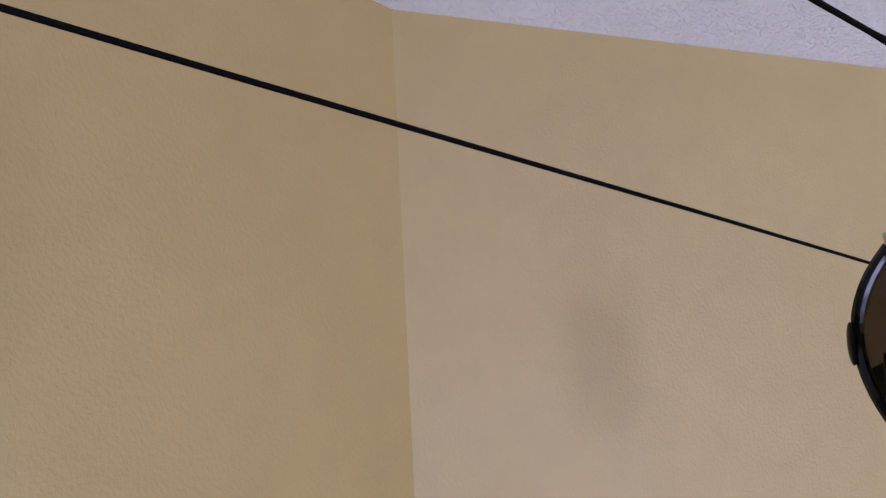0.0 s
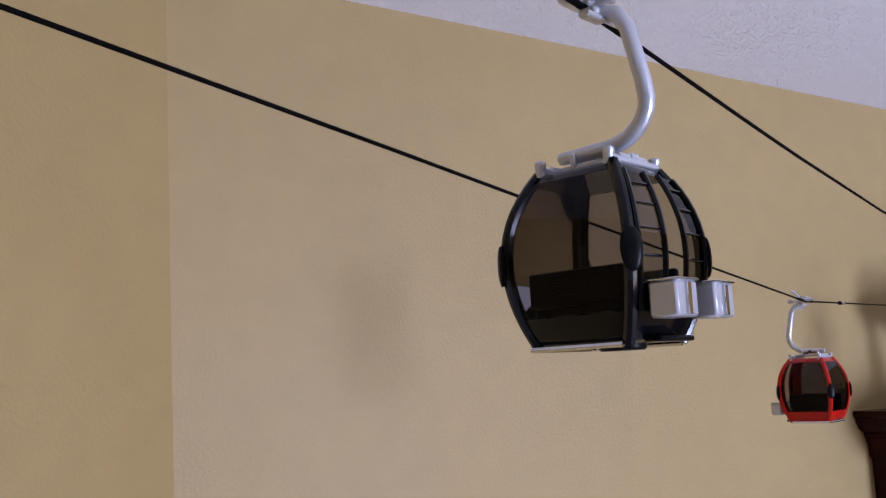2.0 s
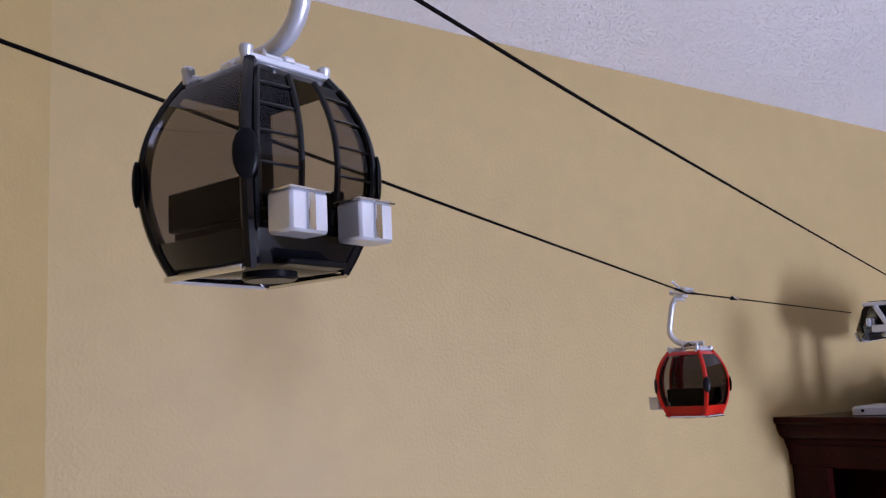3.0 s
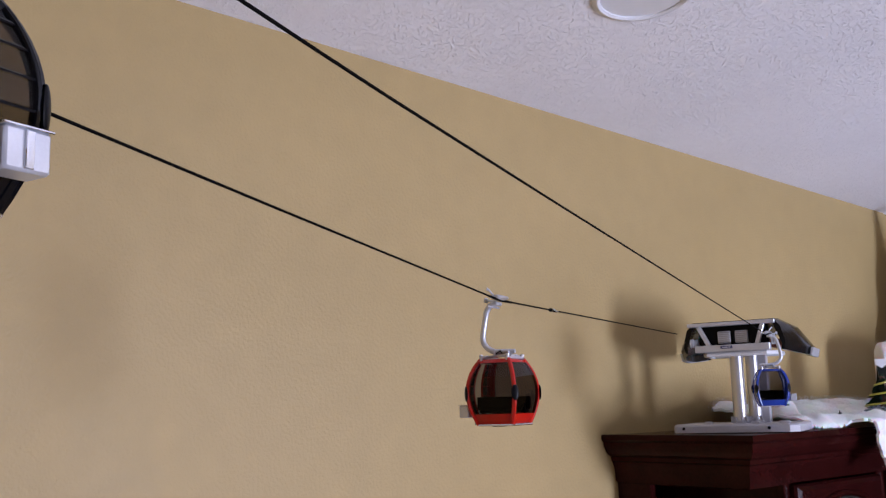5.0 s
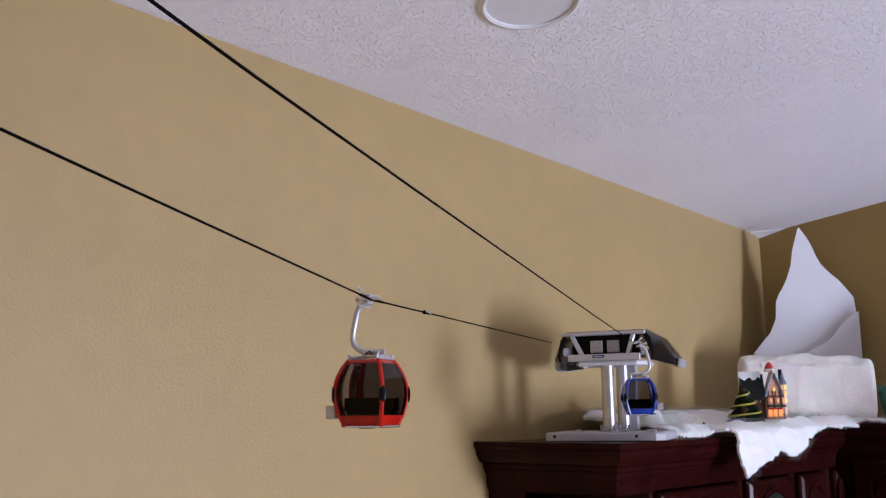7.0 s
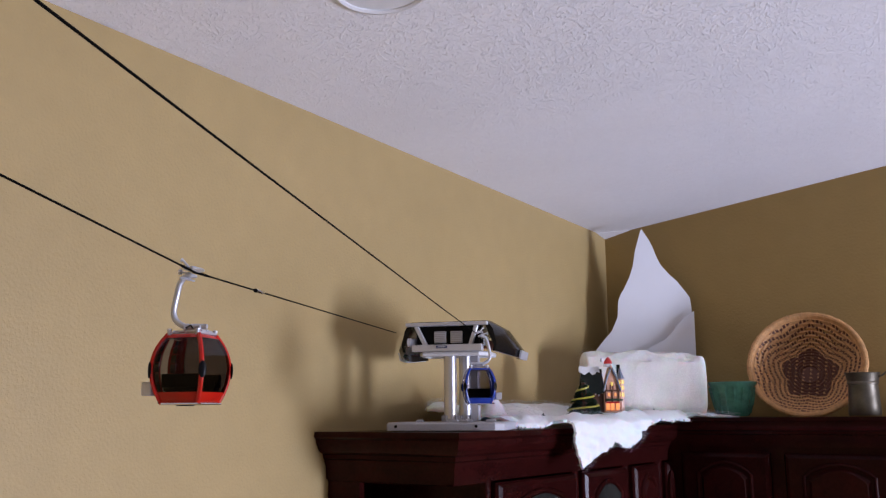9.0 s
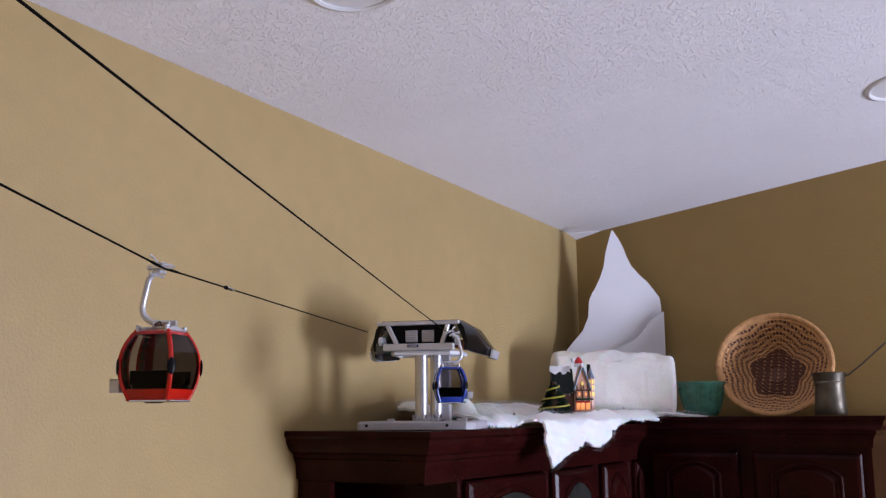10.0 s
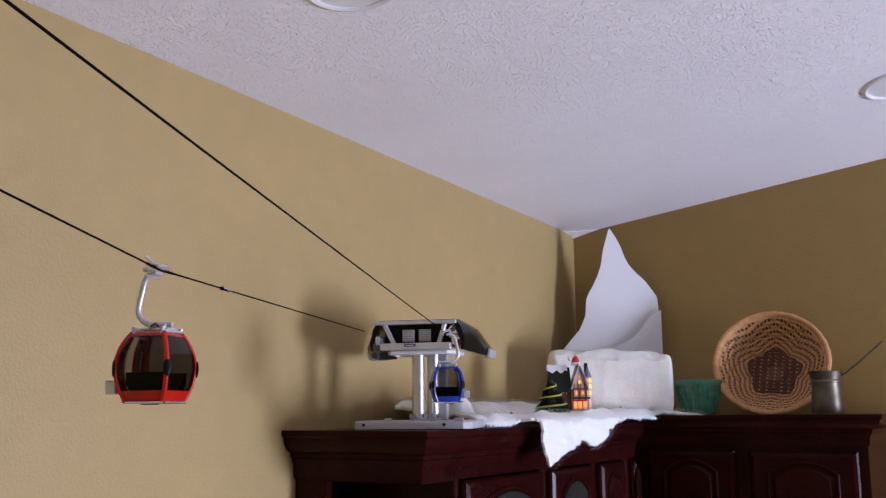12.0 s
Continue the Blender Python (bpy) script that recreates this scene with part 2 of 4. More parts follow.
setting("ceiling", bm, PLASTER, "sloping white knockdown plaster ceiling", "ceiling")
setting("floor", boxes(((1.5, -1.4, -0.05), (6.6, 9.9, 0.1))), BOUNCE_FLOOR, "unseen plain beige floor, toned to bounce light upward", "floor")


# ---- ceiling lamps ----
def ceiling_lamp(x, y, r, label):
    """A recessed can lamp: a rolled trim ring round a white reflector cone, with the bulb at its top."""
    ob = thing("recessed_lamp", lamp_pose(x, y), label, "ceiling lamp", "ceiling lamps")
    part("trim_ring", lathe(bmesh.new(), [(r * 0.86, 0.004), (r * 0.86, -0.004), (r * 0.91, -0.007), (r * 0.98, -0.005), (r * 1.01, -0.001), (r * 1.01, 0.001), (r * 0.90, 0.004)], 56), TRIM_WHITE, ob, "white rolled trim ring")
    cone = [(r * 0.885, -0.001), (r * 0.80, 0.022), (r * 0.66, 0.055), (r * 0.55, 0.085), (r * 0.50, 0.092), (0, 0.092), (0, 0.095), (r * 0.52, 0.095), (r * 0.69, 0.055), (r * 0.90, 0.0)]
    part("reflector", lathe(bmesh.new(), cone, 56), TRIM_WHITE, ob, "white reflector cone")
    part("bulb", lathe(bmesh.new(), [(0, 0.044), (r * 0.22, 0.047), (r * 0.38, 0.058), (r * 0.42, 0.068), (r * 0.34, 0.090), (0, 0.091)], 32), BULB_GREY, ob, "unlit grey bulb")


for (x, y, r), where in zip(LAMPS, ("in the plaster ceiling", "above the corner cabinets")):
    ceiling_lamp(x, y, r, "round white recessed lamp, unlit, " + where)

bm = bmesh.new()
wedge = [(LEFT_X + 0.001, BACK_Y - 0.07), (LEFT_X + 0.001, BACK_Y - 0.001), (LEFT_X + 0.10, BACK_Y - 0.001)]
loft(bm, [[(x, y, ceiling_z(x, y) - k) for (x, y), k in zip(wedge, (0.002, 0.012, 0.002))], [(x, y, ceiling_z(x, y) + 0.02) for x, y in wedge]])
setting("ceiling_corner_trim", bm, PLASTER, "small white plaster fillet in the ceiling corner", "trim")

# ---- kitchen cabinets ----
TOP = 2.25


NORTH_TOP = 2.27


def crown(bm, path, steps, top=TOP):
    """Crown moulding: the profile's (out, z) steps carried along a path of (point, outward normal with its mitre)."""
    loft(bm, [[(p[0] + o * n[0], p[1] + o * n[1], top + z) for o, z in steps] for p, n in path])


CROWN = [(-0.02, 0.0), (0.046, 0.0), (0.047, -0.012), (0.040, -0.018), (0.040, -0.026), (0.030, -0.044), (0.016, -0.052), (0.016, -0.060), (0.011, -0.064),
         (0.011, -0.070), (0.006, -0.078), (0.004, -0.108), (-0.02, -0.108)]


def raised_door(parent, m, width, height, glazed=False):
    """A cathedral door in its own frame: stiles, rails and an arched raised field; x across, z up from the door's top, y out."""
    t = 0.02
    corners = ((0, 0, 1, -1), (1, 0, -1, -1), (1, 1, -1, 1), (0, 1, 1, 1))
    rings = [[(a * width + sa * e, y, -b * height + sb * e) for a, b, sa, sb in corners] for e, y in ((0, 0), (0, 0.009), (0.0045, 0.0150), (0.0135, t))]
    door = part("door", loft(bmesh.new(), rings), CHERRY, parent, smooth=False)
    door.matrix_local = m
    inset = min(0.055, width * 0.22)
    fw = width - 2 * inset
    arch = [(inset + fw * k / 12, -0.062 + 0.034 * math.sin(math.pi * k / 12) ** 0.8) for k in range(13)]
    outline = [(inset, -height + 0.06)] + arch + [(width - inset, -height + 0.06)]
    groove = bmesh.new()
    tube(groove, [(a, t + 0.001, b) for a, b in outline], 0.0062, 12, closed=True)
    part("panel_moulding", groove, CHERRY, door, smooth=False)
    mid = (width / 2, -height / 2)
    field = [[(mid[0] + (a - mid[0]) * k, b - d if b > -0.2 else b + d) for a, b in outline] for k, d in ((0.90, 0.008), (0.78, 0.018))]
    pan = bmesh.new()
    high = 0.003 if glazed else 0.008
    loft(pan, [[(a, t - 0.002, b) for a, b in field[0]], [(a, t + high, b) for a, b in field[0 if glazed else 1]]])
    part("pane" if glazed else "panel", pan, LEADED if glazed else CHERRY, door, "leaded glass pane" if glazed else "", smooth=False)
    if glazed:
        for k in (0.33, 0.67):
            part("lead_bar", boxes(((inset + fw * k, t + 0.004, -height / 2 - 0.02), (0.006, 0.004, height - 0.15)), bevel=0.001), CHROME, door, "pale metal glazing bar")
    return door


# the run along the long wall: open end shelf, then four doors
front, end = -1.205, 1.748
west = thing("wall_cabinet", pose(0, 0, 0), "dark cherry wall cabinet with crown moulding and arched doors", "cabinet", "kitchen cabinets")
bm = bmesh.new()
box(bm, ((LEFT_X + front) / 2 + 0.002, 2.56, 2.235), (front - LEFT_X, 1.40, 0.026))
box(bm, ((LEFT_X + front) / 2 + 0.002, 2.56, 1.42), (front - LEFT_X, 1.40, 0.03))
box(bm, (LEFT_X + 0.012, 2.52, 1.83), (0.016, 1.48, 0.80))
box(bm, ((LEFT_X + front) / 2, 1.90, 1.83), (front - LEFT_X - 0.01, 0.018, 0.80))
box(bm, ((LEFT_X + front) / 2, 3.26 - 0.01, 1.83), (front - LEFT_X - 0.01, 0.018, 0.80))
part("carcass", bm, CHERRY, west, smooth=False)
for z in (1.42, 1.80):
    part("end_shelf", boxes((((LEFT_X + front) / 2, 1.82, z), (front - LEFT_X - 0.004, 0.145, 0.02)), bevel=0.002), CHERRY, west, smooth=False)
bm = bmesh.new()
box(bm, (LEFT_X + 0.05, end + 0.01, 1.83), (0.096, 0.018, 0.80), 0.002)
box(bm, ((LEFT_X + front) / 2, end + 0.01, 2.19), (front - LEFT_X - 0.002, 0.020, 0.106), 0.002)
part("end_frame", bm, CHERRY, west, smooth=False)
bm = bmesh.new()
box(bm, (front - 0.009, 1.812, 2.19), (0.018, 0.128, 0.106), 0.002)
part("valance", bm, CHERRY, west, smooth=False)
bm = bmesh.new()
for y0, y1 in ((1.872, 1.893), (2.276, 2.312), (2.58, 2.618), (2.800, 2.856)):
    box(bm, (front - 0.009, (y0 + y1) / 2, 1.80), (0.02, y1 - y0, 0.78), 0.002)
box(bm, (front - 0.0105, 2.37, 2.19), (0.018, 1.0, 0.10), 0.002)
part("face_frame", bm, CHERRY, west, smooth=False)
bm = bmesh.new()
crown(bm, [((LEFT_X + 0.002, end), (0, -1)), ((front, end), (1, -1)), ((front, 2.90), (1, 0))], CROWN)
part("crown_moulding", bm, CHERRY, west)
part("top_board", boxes(((-1.385, 2.50, TOP - 0.006), (0.345, 1.52, 0.010))), CHERRY, west, smooth=False)
for y0, y1, g in ((1.897, 2.273, True), (2.315, 2.577, True), (2.622, 2.797, False), (2.86, 2.895, False)):
    raised_door(west, Matrix.Translation((front, y0, 2.137)) @ pose(0, 0, 0, 0, 0, 90) @ Matrix.Diagonal((1, -1, 1, 1)), y1 - y0, 0.70, g)

# the run on the kitchen wall
face_y = 2.915
north = thing("wall_cabinet", pose(0, 0, 0), "dark cherry corner wall cabinet with arched raised doors", "cabinet", "kitchen cabinets")
bm = bmesh.new()
box(bm, ((front - 0.53) / 2, (face_y + BACK_Y) / 2, 1.84), (-0.53 - front - 0.004, BACK_Y - face_y - 0.006, 0.84))
part("carcass", bm, CHERRY, north, smooth=False)
bm = bmesh.new()
crown(bm, [((front - 0.02, face_y), (0, -1)), ((-0.53, face_y), (1, -1)), ((-0.53, BACK_Y - 0.003), (1, 0))], [(o, z * 0.8) for o, z in CROWN], NORTH_TOP)
part("crown_moulding", bm, CHERRY, north)
part("top_board", boxes((((front - 0.53) / 2, (face_y + BACK_Y) / 2, NORTH_TOP - 0.006), (-0.54 - front, BACK_Y - face_y - 0.008, 0.010))), CHERRY, north, smooth=False)
for x0, x1 in ((-1.16, -0.893), (-0.853, -0.556)):
    raised_door(north, Matrix.Translation((x0, face_y, 2.168)) @ Matrix.Diagonal((1, -1, 1, 1)), x1 - x0, 0.70)


# ---- the cable car line ----
RED_Y, BLACK_Y = 0.75, 0.033
ALONG = Vector((-0.459, 0.888, 0)).normalized()


def hang(y, knots):
    """The height of a taut cable between its (y, height) knots."""
    for (y0, z0), (y1, z1) in zip(knots, knots[1:]):
        if y <= y1:
            break
    return z0 + (z1 - z0) * (y - y0) / (y1 - y0)


def left_line(y):
    """The outgoing cable over the plan, bent down by the red gondola."""
    return Vector((-0.4407 - 0.5166 * (y + 0.068), y, hang(y, [(-2.95, 2.70), (-0.3, 2.511), (0.0, 2.493), (0.3, 2.474), (RED_Y, 2.447), (1.76, 2.474)])))


def right_line(y):
    """The returning cable, bent down by the black gondola; at the station it turns aside to its wheel."""
    p = Vector((-0.337 - 0.4896 * (y + 0.011), y, hang(y, [(-2.95, 2.57), (BLACK_Y, 2.5275), (0.30, 2.518), (0.60, 2.512), (1.86, 2.490)])))
    return p.lerp(Vector((-1.190, 1.850, 2.452)), max(0, (y - 1.62) / 0.23))


def cord(name, line, y0, y1, label, grips):
    bm = bmesh.new()
    ys = sorted({*(y0 + (y1 - y0) * k / 60 for k in range(61)), *(g + d for g in grips for d in (-0.05, -0.03, 0.0, 0.03, 0.05))})
    tube(bm, [line(y) for y in ys], [0.0016 if any(abs(y - g) < 0.034 for g in grips) else 0.0011 for y in ys], 8)
    ob = link(name, bm, ROPE, None, "", True)
    return tagged(ob, label, "cable", "haul cables")


cord("cable", left_line, -2.95, 1.83, "thin black haul cable carrying the red gondola", (RED_Y,))
cord("cable", right_line, -2.95, 1.85, "thin black haul cable carrying the black and blue gondolas", (BLACK_Y,))


def splice(y):
    a, b = left_line(y), left_line(y + 0.026)
    d = (b - a).normalized()
    ob = thing("cable_splice", Matrix.Translation(a), "small silver sleeve joining the black cable", "cable splice")
    bm = bmesh.new()
    tube(bm, [Vector((0, 0, 0)), d * 0.002, d * 0.028, d * 0.03], [0.0019, 0.0024, 0.0024, 0.0019], 12)
    part("sleeve", bm, CHROME, ob)
    bm = bmesh.new()
    tube(bm, [-d * 0.006, -d * 0.004, -d * 0.001, d * 0.0005], [0.0014, 0.0026, 0.0028, 0.0016], 10)
    part("knot", bm, ROPE, ob, "black cord knot")


splice(RED_Y + 0.185)

HALF, HIGH, ROOF = 0.0335, 0.080, -0.070


def bulge(u):
    return 1 - 0.27 * ((0.5 - u) / 0.5) ** 2 if u < 0.5 else 1 - 0.37 * ((u - 0.5) / 0.5) ** 2.1


def skin(side, u, v, out=0.0):
    """A point of the cabin's skin: side 0 to 3 (door, tail, blank, nose), u up, v along the side from -1 to 1."""
    h = HALF * bulge(u)
    d = h + out + 0.0012 * (1 - v * v)
    p = Vector((d, v * h, ROOF - HIGH + u * HIGH))
    return Matrix.Rotation(-side * math.pi / 2, 3, "Z") @ p


def patch(side, us, vs, out=0.0):
    bm = bmesh.new()
    nu, nv = 12, 6
    grid = [[bm.verts.new(skin(side, us[0] + (us[1] - us[0]) * i / nu, vs[0] + (vs[1] - vs[0]) * j / nv, out)) for j in range(nv + 1)] for i in range(nu + 1)]
    for i in range(nu):
        for j in range(nv):
            bm.faces.new((grid[i][j], grid[i + 1][j], grid[i + 1][j + 1], grid[i][j + 1]))
    return bm


def gondola(m, paint, label, door_gap, pane=SMOKED, size=0.86):
    """A model gondola under its grip: x to the door side, y along the cable, the cable at the origin."""
    g = thing("gondola", m, label, "gondola", "gondolas on the line")
    # shell
    us = [k / 14 for k in range(15)]
    for sx, sy in ((1, 1), (1, -1), (-1, -1), (-1, 1)):
        bm = bmesh.new()
        tube(bm, [(sx * (HALF * bulge(u) - 0.0012), sy * (HALF * bulge(u) - 0.0012), ROOF - HIGH + u * HIGH) for u in us], 0.0029, 8)
        part("corner_post", bm, paint, g)
        d = HALF + 0.0008
        pad = bmesh.new()
        bmesh.ops.create_uvsphere(pad, u_segments=14, v_segments=8, radius=1, matrix=Matrix.Translation((sx * d, sy * d, ROOF - HIGH * 0.52)) @ Matrix.Rotation(math.atan2(sy, sx), 4, "Z") @ Matrix.Diagonal((0.0017, 0.0050, 0.0098, 1)))
        part("bumper_pad", pad, RUBBER, g, "oval black rubber bumper")

    def ring(u, k=1.0, c=0.006):
        h = HALF * bulge(u) * k + 0.0009
        z = ROOF - HIGH + u * HIGH
        return [Vector((sx * (h - c * (1 - a)), sy * (h - c * (1 - b)), z)) for sx, sy, order in ((1, 1, 0), (-1, 1, 1), (-1, -1, 0), (1, -1, 1)) for a, b in (((1, 0), (0.7, 0.7), (0, 1)) if not order else ((0, 1), (0.7, 0.7), (1, 0)))]

    bm = bmesh.new()
    loft(bm, [ring(0.0, 0.94), ring(0.02), ring(0.07), ring(0.12), ring(0.16), ring(0.165, 0.97), ring(0.16, 0.93), ring(0.04, 0.93)])
    part("lower_body", bm, paint, g)
    bm = bmesh.new()
    loft(bm, [ring(0.945, 0.94), ring(0.945), ring(0.975), ring(1.0, 0.97), ring(1.012, 0.85)])
    part("roof", bm, paint, g)
    for side in (1, 2, 3):
        part("window", patch(side, (0.16, 0.95), (-0.93, 0.93), 0.0004), pane, g, "smoked acrylic window")
    # sliding door leaves with their glazing bars, parted by the gap
    for s in (-1, 1):
        v0, v1 = sorted((s * door_gap, s * (door_gap + 0.62)))
        leaf = part("door", patch(0, (0.17, 0.94), (v0, v1), 0.0014), pane, g, "sliding door leaf with dark glazing bars")
        bm = bmesh.new()
        uu = [0.16 + 0.78 * k / 12 for k in range(13)]
        for v in (v0, v1):
            tube(bm, [skin(0, u, v, 0.0018) for u in uu], 0.0013, 6)
        part("door_frame", bm, paint, leaf)
        for u in (0.30, 0.45, 0.60, 0.74, 0.86):
            bm = bmesh.new()
            tube(bm, [skin(0, u, v0 + (v1 - v0) * k / 4, 0.0018) for k in range(5)], 0.0007, 5)
            part("glazing_bar", bm, paint, leaf)
        y = s * (door_gap + 0.24) * HALF
        rack = boxes(((HALF + 0.0090, y, ROOF - HIGH * 0.79), (0.0135, 0.0185, 0.0155)), bevel=0.0012)
        r = part("ski_rack", rack, SILVER, g, "silver ski rack box")
        part("rack_slot", boxes(((HALF + 0.0157, y, ROOF - HIGH * 0.79), (0.0024, 0.0036, 0.0135)), bevel=0.0003), CHROME, r)
        part("rack_lip", boxes(((HALF + 0.0090, y, ROOF - HIGH * 0.79 + 0.0080), (0.0150, 0.0198, 0.0010)), bevel=0.0003), CHROME, r)
    # benches against nose and tail
    for s in (-1, 1):
        part("backrest", boxes(((-0.001, s * 0.0235, ROOF - HIGH * 0.675), (0.050, 0.004, 0.016)), bevel=0.0007), RUBBER, g, "black bench backrest")
        part("seat", boxes(((-0.001, s * 0.0175, ROOF - HIGH * 0.80), (0.046, 0.013, 0.004)), bevel=0.0008), RUBBER, g, "black bench seat")
        for x in (-0.018, 0.0, 0.018):
            part("bench_support", boxes(((x, s * 0.021, ROOF - HIGH * 0.80), (0.0035, 0.0035, 0.020)), bevel=0.0004), RUBBER, g)
    part("inner_floor", boxes(((0, 0, ROOF - HIGH * 0.955), (0.044, 0.044, 0.002))), RUBBER, g)
    # roof frame
    for s in (-1, 1):
        bm = bmesh.new()
        box(bm, (s * 0.0185, 0, ROOF + 0.0022), (0.0046, 0.042, 0.0032), 0.0007)
        box(bm, (s * 0.0185, 0, ROOF + 0.0044), (0.0026, 0.024, 0.0022), 0.0006)
        part("roof_rail", bm, SILVER, g, "silver roof rail")
        for y in (-1, 1):
            bm = lathe(bmesh.new(), [(0, -0.001), (0.0024, -0.001), (0.0024, 0.0035), (0.0028, 0.004), (0.0028, 0.006), (0.0020, 0.0068), (0, 0.007)], 12, Matrix.Translation((s * 0.0185, y * 0.0205, ROOF)))
            part("roof_knob", bm, SILVER, g)
    bm = bmesh.new()
    box(bm, (0, 0, ROOF + 0.0048), (0.042, 0.0060, 0.0030), 0.0008)
    part("cross_beam", bm, SILVER, g)
    for x in (-0.011, 0.009):
        part("beam_clamp", boxes(((x, 0, ROOF + 0.0075), (0.0030, 0.0095, 0.0085)), bevel=0.0008), SILVER, g)
    bm = bmesh.new()
    tube(bm, [(-0.004, 0.006, ROOF + 0.008), (-0.004, 0.012, ROOF + 0.011), (-0.004, 0.022, ROOF + 0.007)], 0.0010, 6)
    part("latch", bm, RUBBER, g, "small black door latch")
    # hanger arm and grip
    path = [(0.004, 0, -0.003), (0.0135, 0, -0.006), (0.0185, 0, -0.013), (0.0235, 0, -0.036)]
    path += [(0.004 + 0.0205 * math.cos(k), 0, -0.0435 - 0.0170 * math.sin(k)) for k in (radians(q) for q in range(0, 91, 15))] + [(-0.008, 0, -0.0606), (-0.0175, 0, -0.0606)]
    bm = bmesh.new()
    tube(bm, path, [0.0034] * (len(path) - 2) + [0.0031, 0.0026], 10)
    arm = part("hanger_arm", bm, SILVER, g, "curved silver hanger arm")
    grip = part("grip", boxes(((0.0, 0, 0.0035), (0.0060, 0.017, 0.0050)), ((0.0045, 0, -0.0040), (0.0090, 0.014, 0.0040)), bevel=0.0012), SILVER, g, "silver cable grip")
    for x, z in ((-0.0042, 0.0022), (0.0058, 0.0042)):
        bm = lathe(bmesh.new(), [(0, -0.0009), (0.010, -0.0009), (0.0112, 0), (0.010, 0.0009), (0, 0.0009)], 24, Matrix.Translation((x, 0, z)) @ Matrix.Rotation(radians(18), 4, "Y") @ Matrix.Diagonal((0.42, 1.15, 1, 1)))
        part("guide_plate", bm, SILVER, grip)
    bm = bmesh.new()
    tube(bm, [(0.009, -0.0145, -0.0075), (0.009, 0.0145, -0.0075)], 0.0013, 8)
    part("grip_bar", bm, SILVER, grip)
    bm = bmesh.new()
    tube(bm, [(0.006, -0.002, -0.001), (0.0175, -0.002, 0.001), (0.0176, -0.002, 0.001), (0.0205, -0.002, 0.0015)], [0.0014, 0.0014, 0.0030, 0.0030], 12)
    part("roller", bm, SILVER, grip)
    bm = bmesh.new()
    tube(bm, [(0.003, 0.004, 0.003), (0.010, 0.007, 0.012), (0.0125, 0.008, 0.0135)], [0.0012, 0.0012, 0.0022], 8)
    part("lever", bm, SILVER, grip)
    # underside
    low = ROOF - HIGH - 0.0008
    for a, b in (((-0.026, -0.0262), (0.022, -0.0262)), ((-0.026, 0.0262), (0.022, 0.0262)), ((-0.0266, -0.024), (-0.0266, 0.024))):
        bm = bmesh.new()
        tube(bm, [(*a, low), (*b, low)], 0.0013, 6)
        part("floor_trim", bm, CHROME, g, "thin silver floor trim")
    part("door_step", boxes(((0.030, 0, ROOF - HIGH + 0.001), (0.009, 0.030, 0.0025)), bevel=0.0007), RUBBER, g)
    bm = lathe(bmesh.new(), [(0.006, -0.0030), (0.010, -0.0030), (0.011, -0.002), (0.011, 0.001), (0.006, 0.001)], 24, Matrix.Translation((0.006, 0, ROOF - HIGH)))
    part("buffer_ring", bm, RUBBER, g)
    # the cabin is small beside its hanger
    shrink = Matrix.Translation((0, 0, ROOF)) @ Matrix.Scale(size, 4) @ Matrix.Translation((0, 0, -ROOF))
    for child in g.children_recursive:
        if child is not arm and child is not grip and child.parent is not grip:
            child.data.transform(shrink)
    return g


def hung(p, out):
    """The pose of a gondola on a cable at p, its door side towards out."""
    x = Vector(out).normalized()
    y = Vector((0, 0, 1)).cross(x)
    return Matrix.Translation(p) @ Matrix((x, y, (0, 0, 1))).transposed().to_4x4()


OUTER = Vector((ALONG.y, -ALONG.x, 0))
gondola(hung(left_line(RED_Y), Matrix.Rotation(radians(-8), 3, "Z") @ -OUTER), RED_PAINT, "glossy red model gondola with smoked windows hanging from the cable", 0.30, SMOKED_DARK, 0.92)
gondola(hung(right_line(BLACK_Y), Matrix.Rotation(radians(-8), 3, "Z") @ OUTER), BLACK_PAINT, "glossy black model gondola with doors slid open and ski racks", 0.28)
gondola(hung(Vector((-1.108, 1.700, 2.449)), Matrix.Rotation(radians(12), 3, "Z") @ OUTER), BLUE_PAINT, "glossy blue model gondola beside the drive station", 0.30, SMOKED, 0.89)


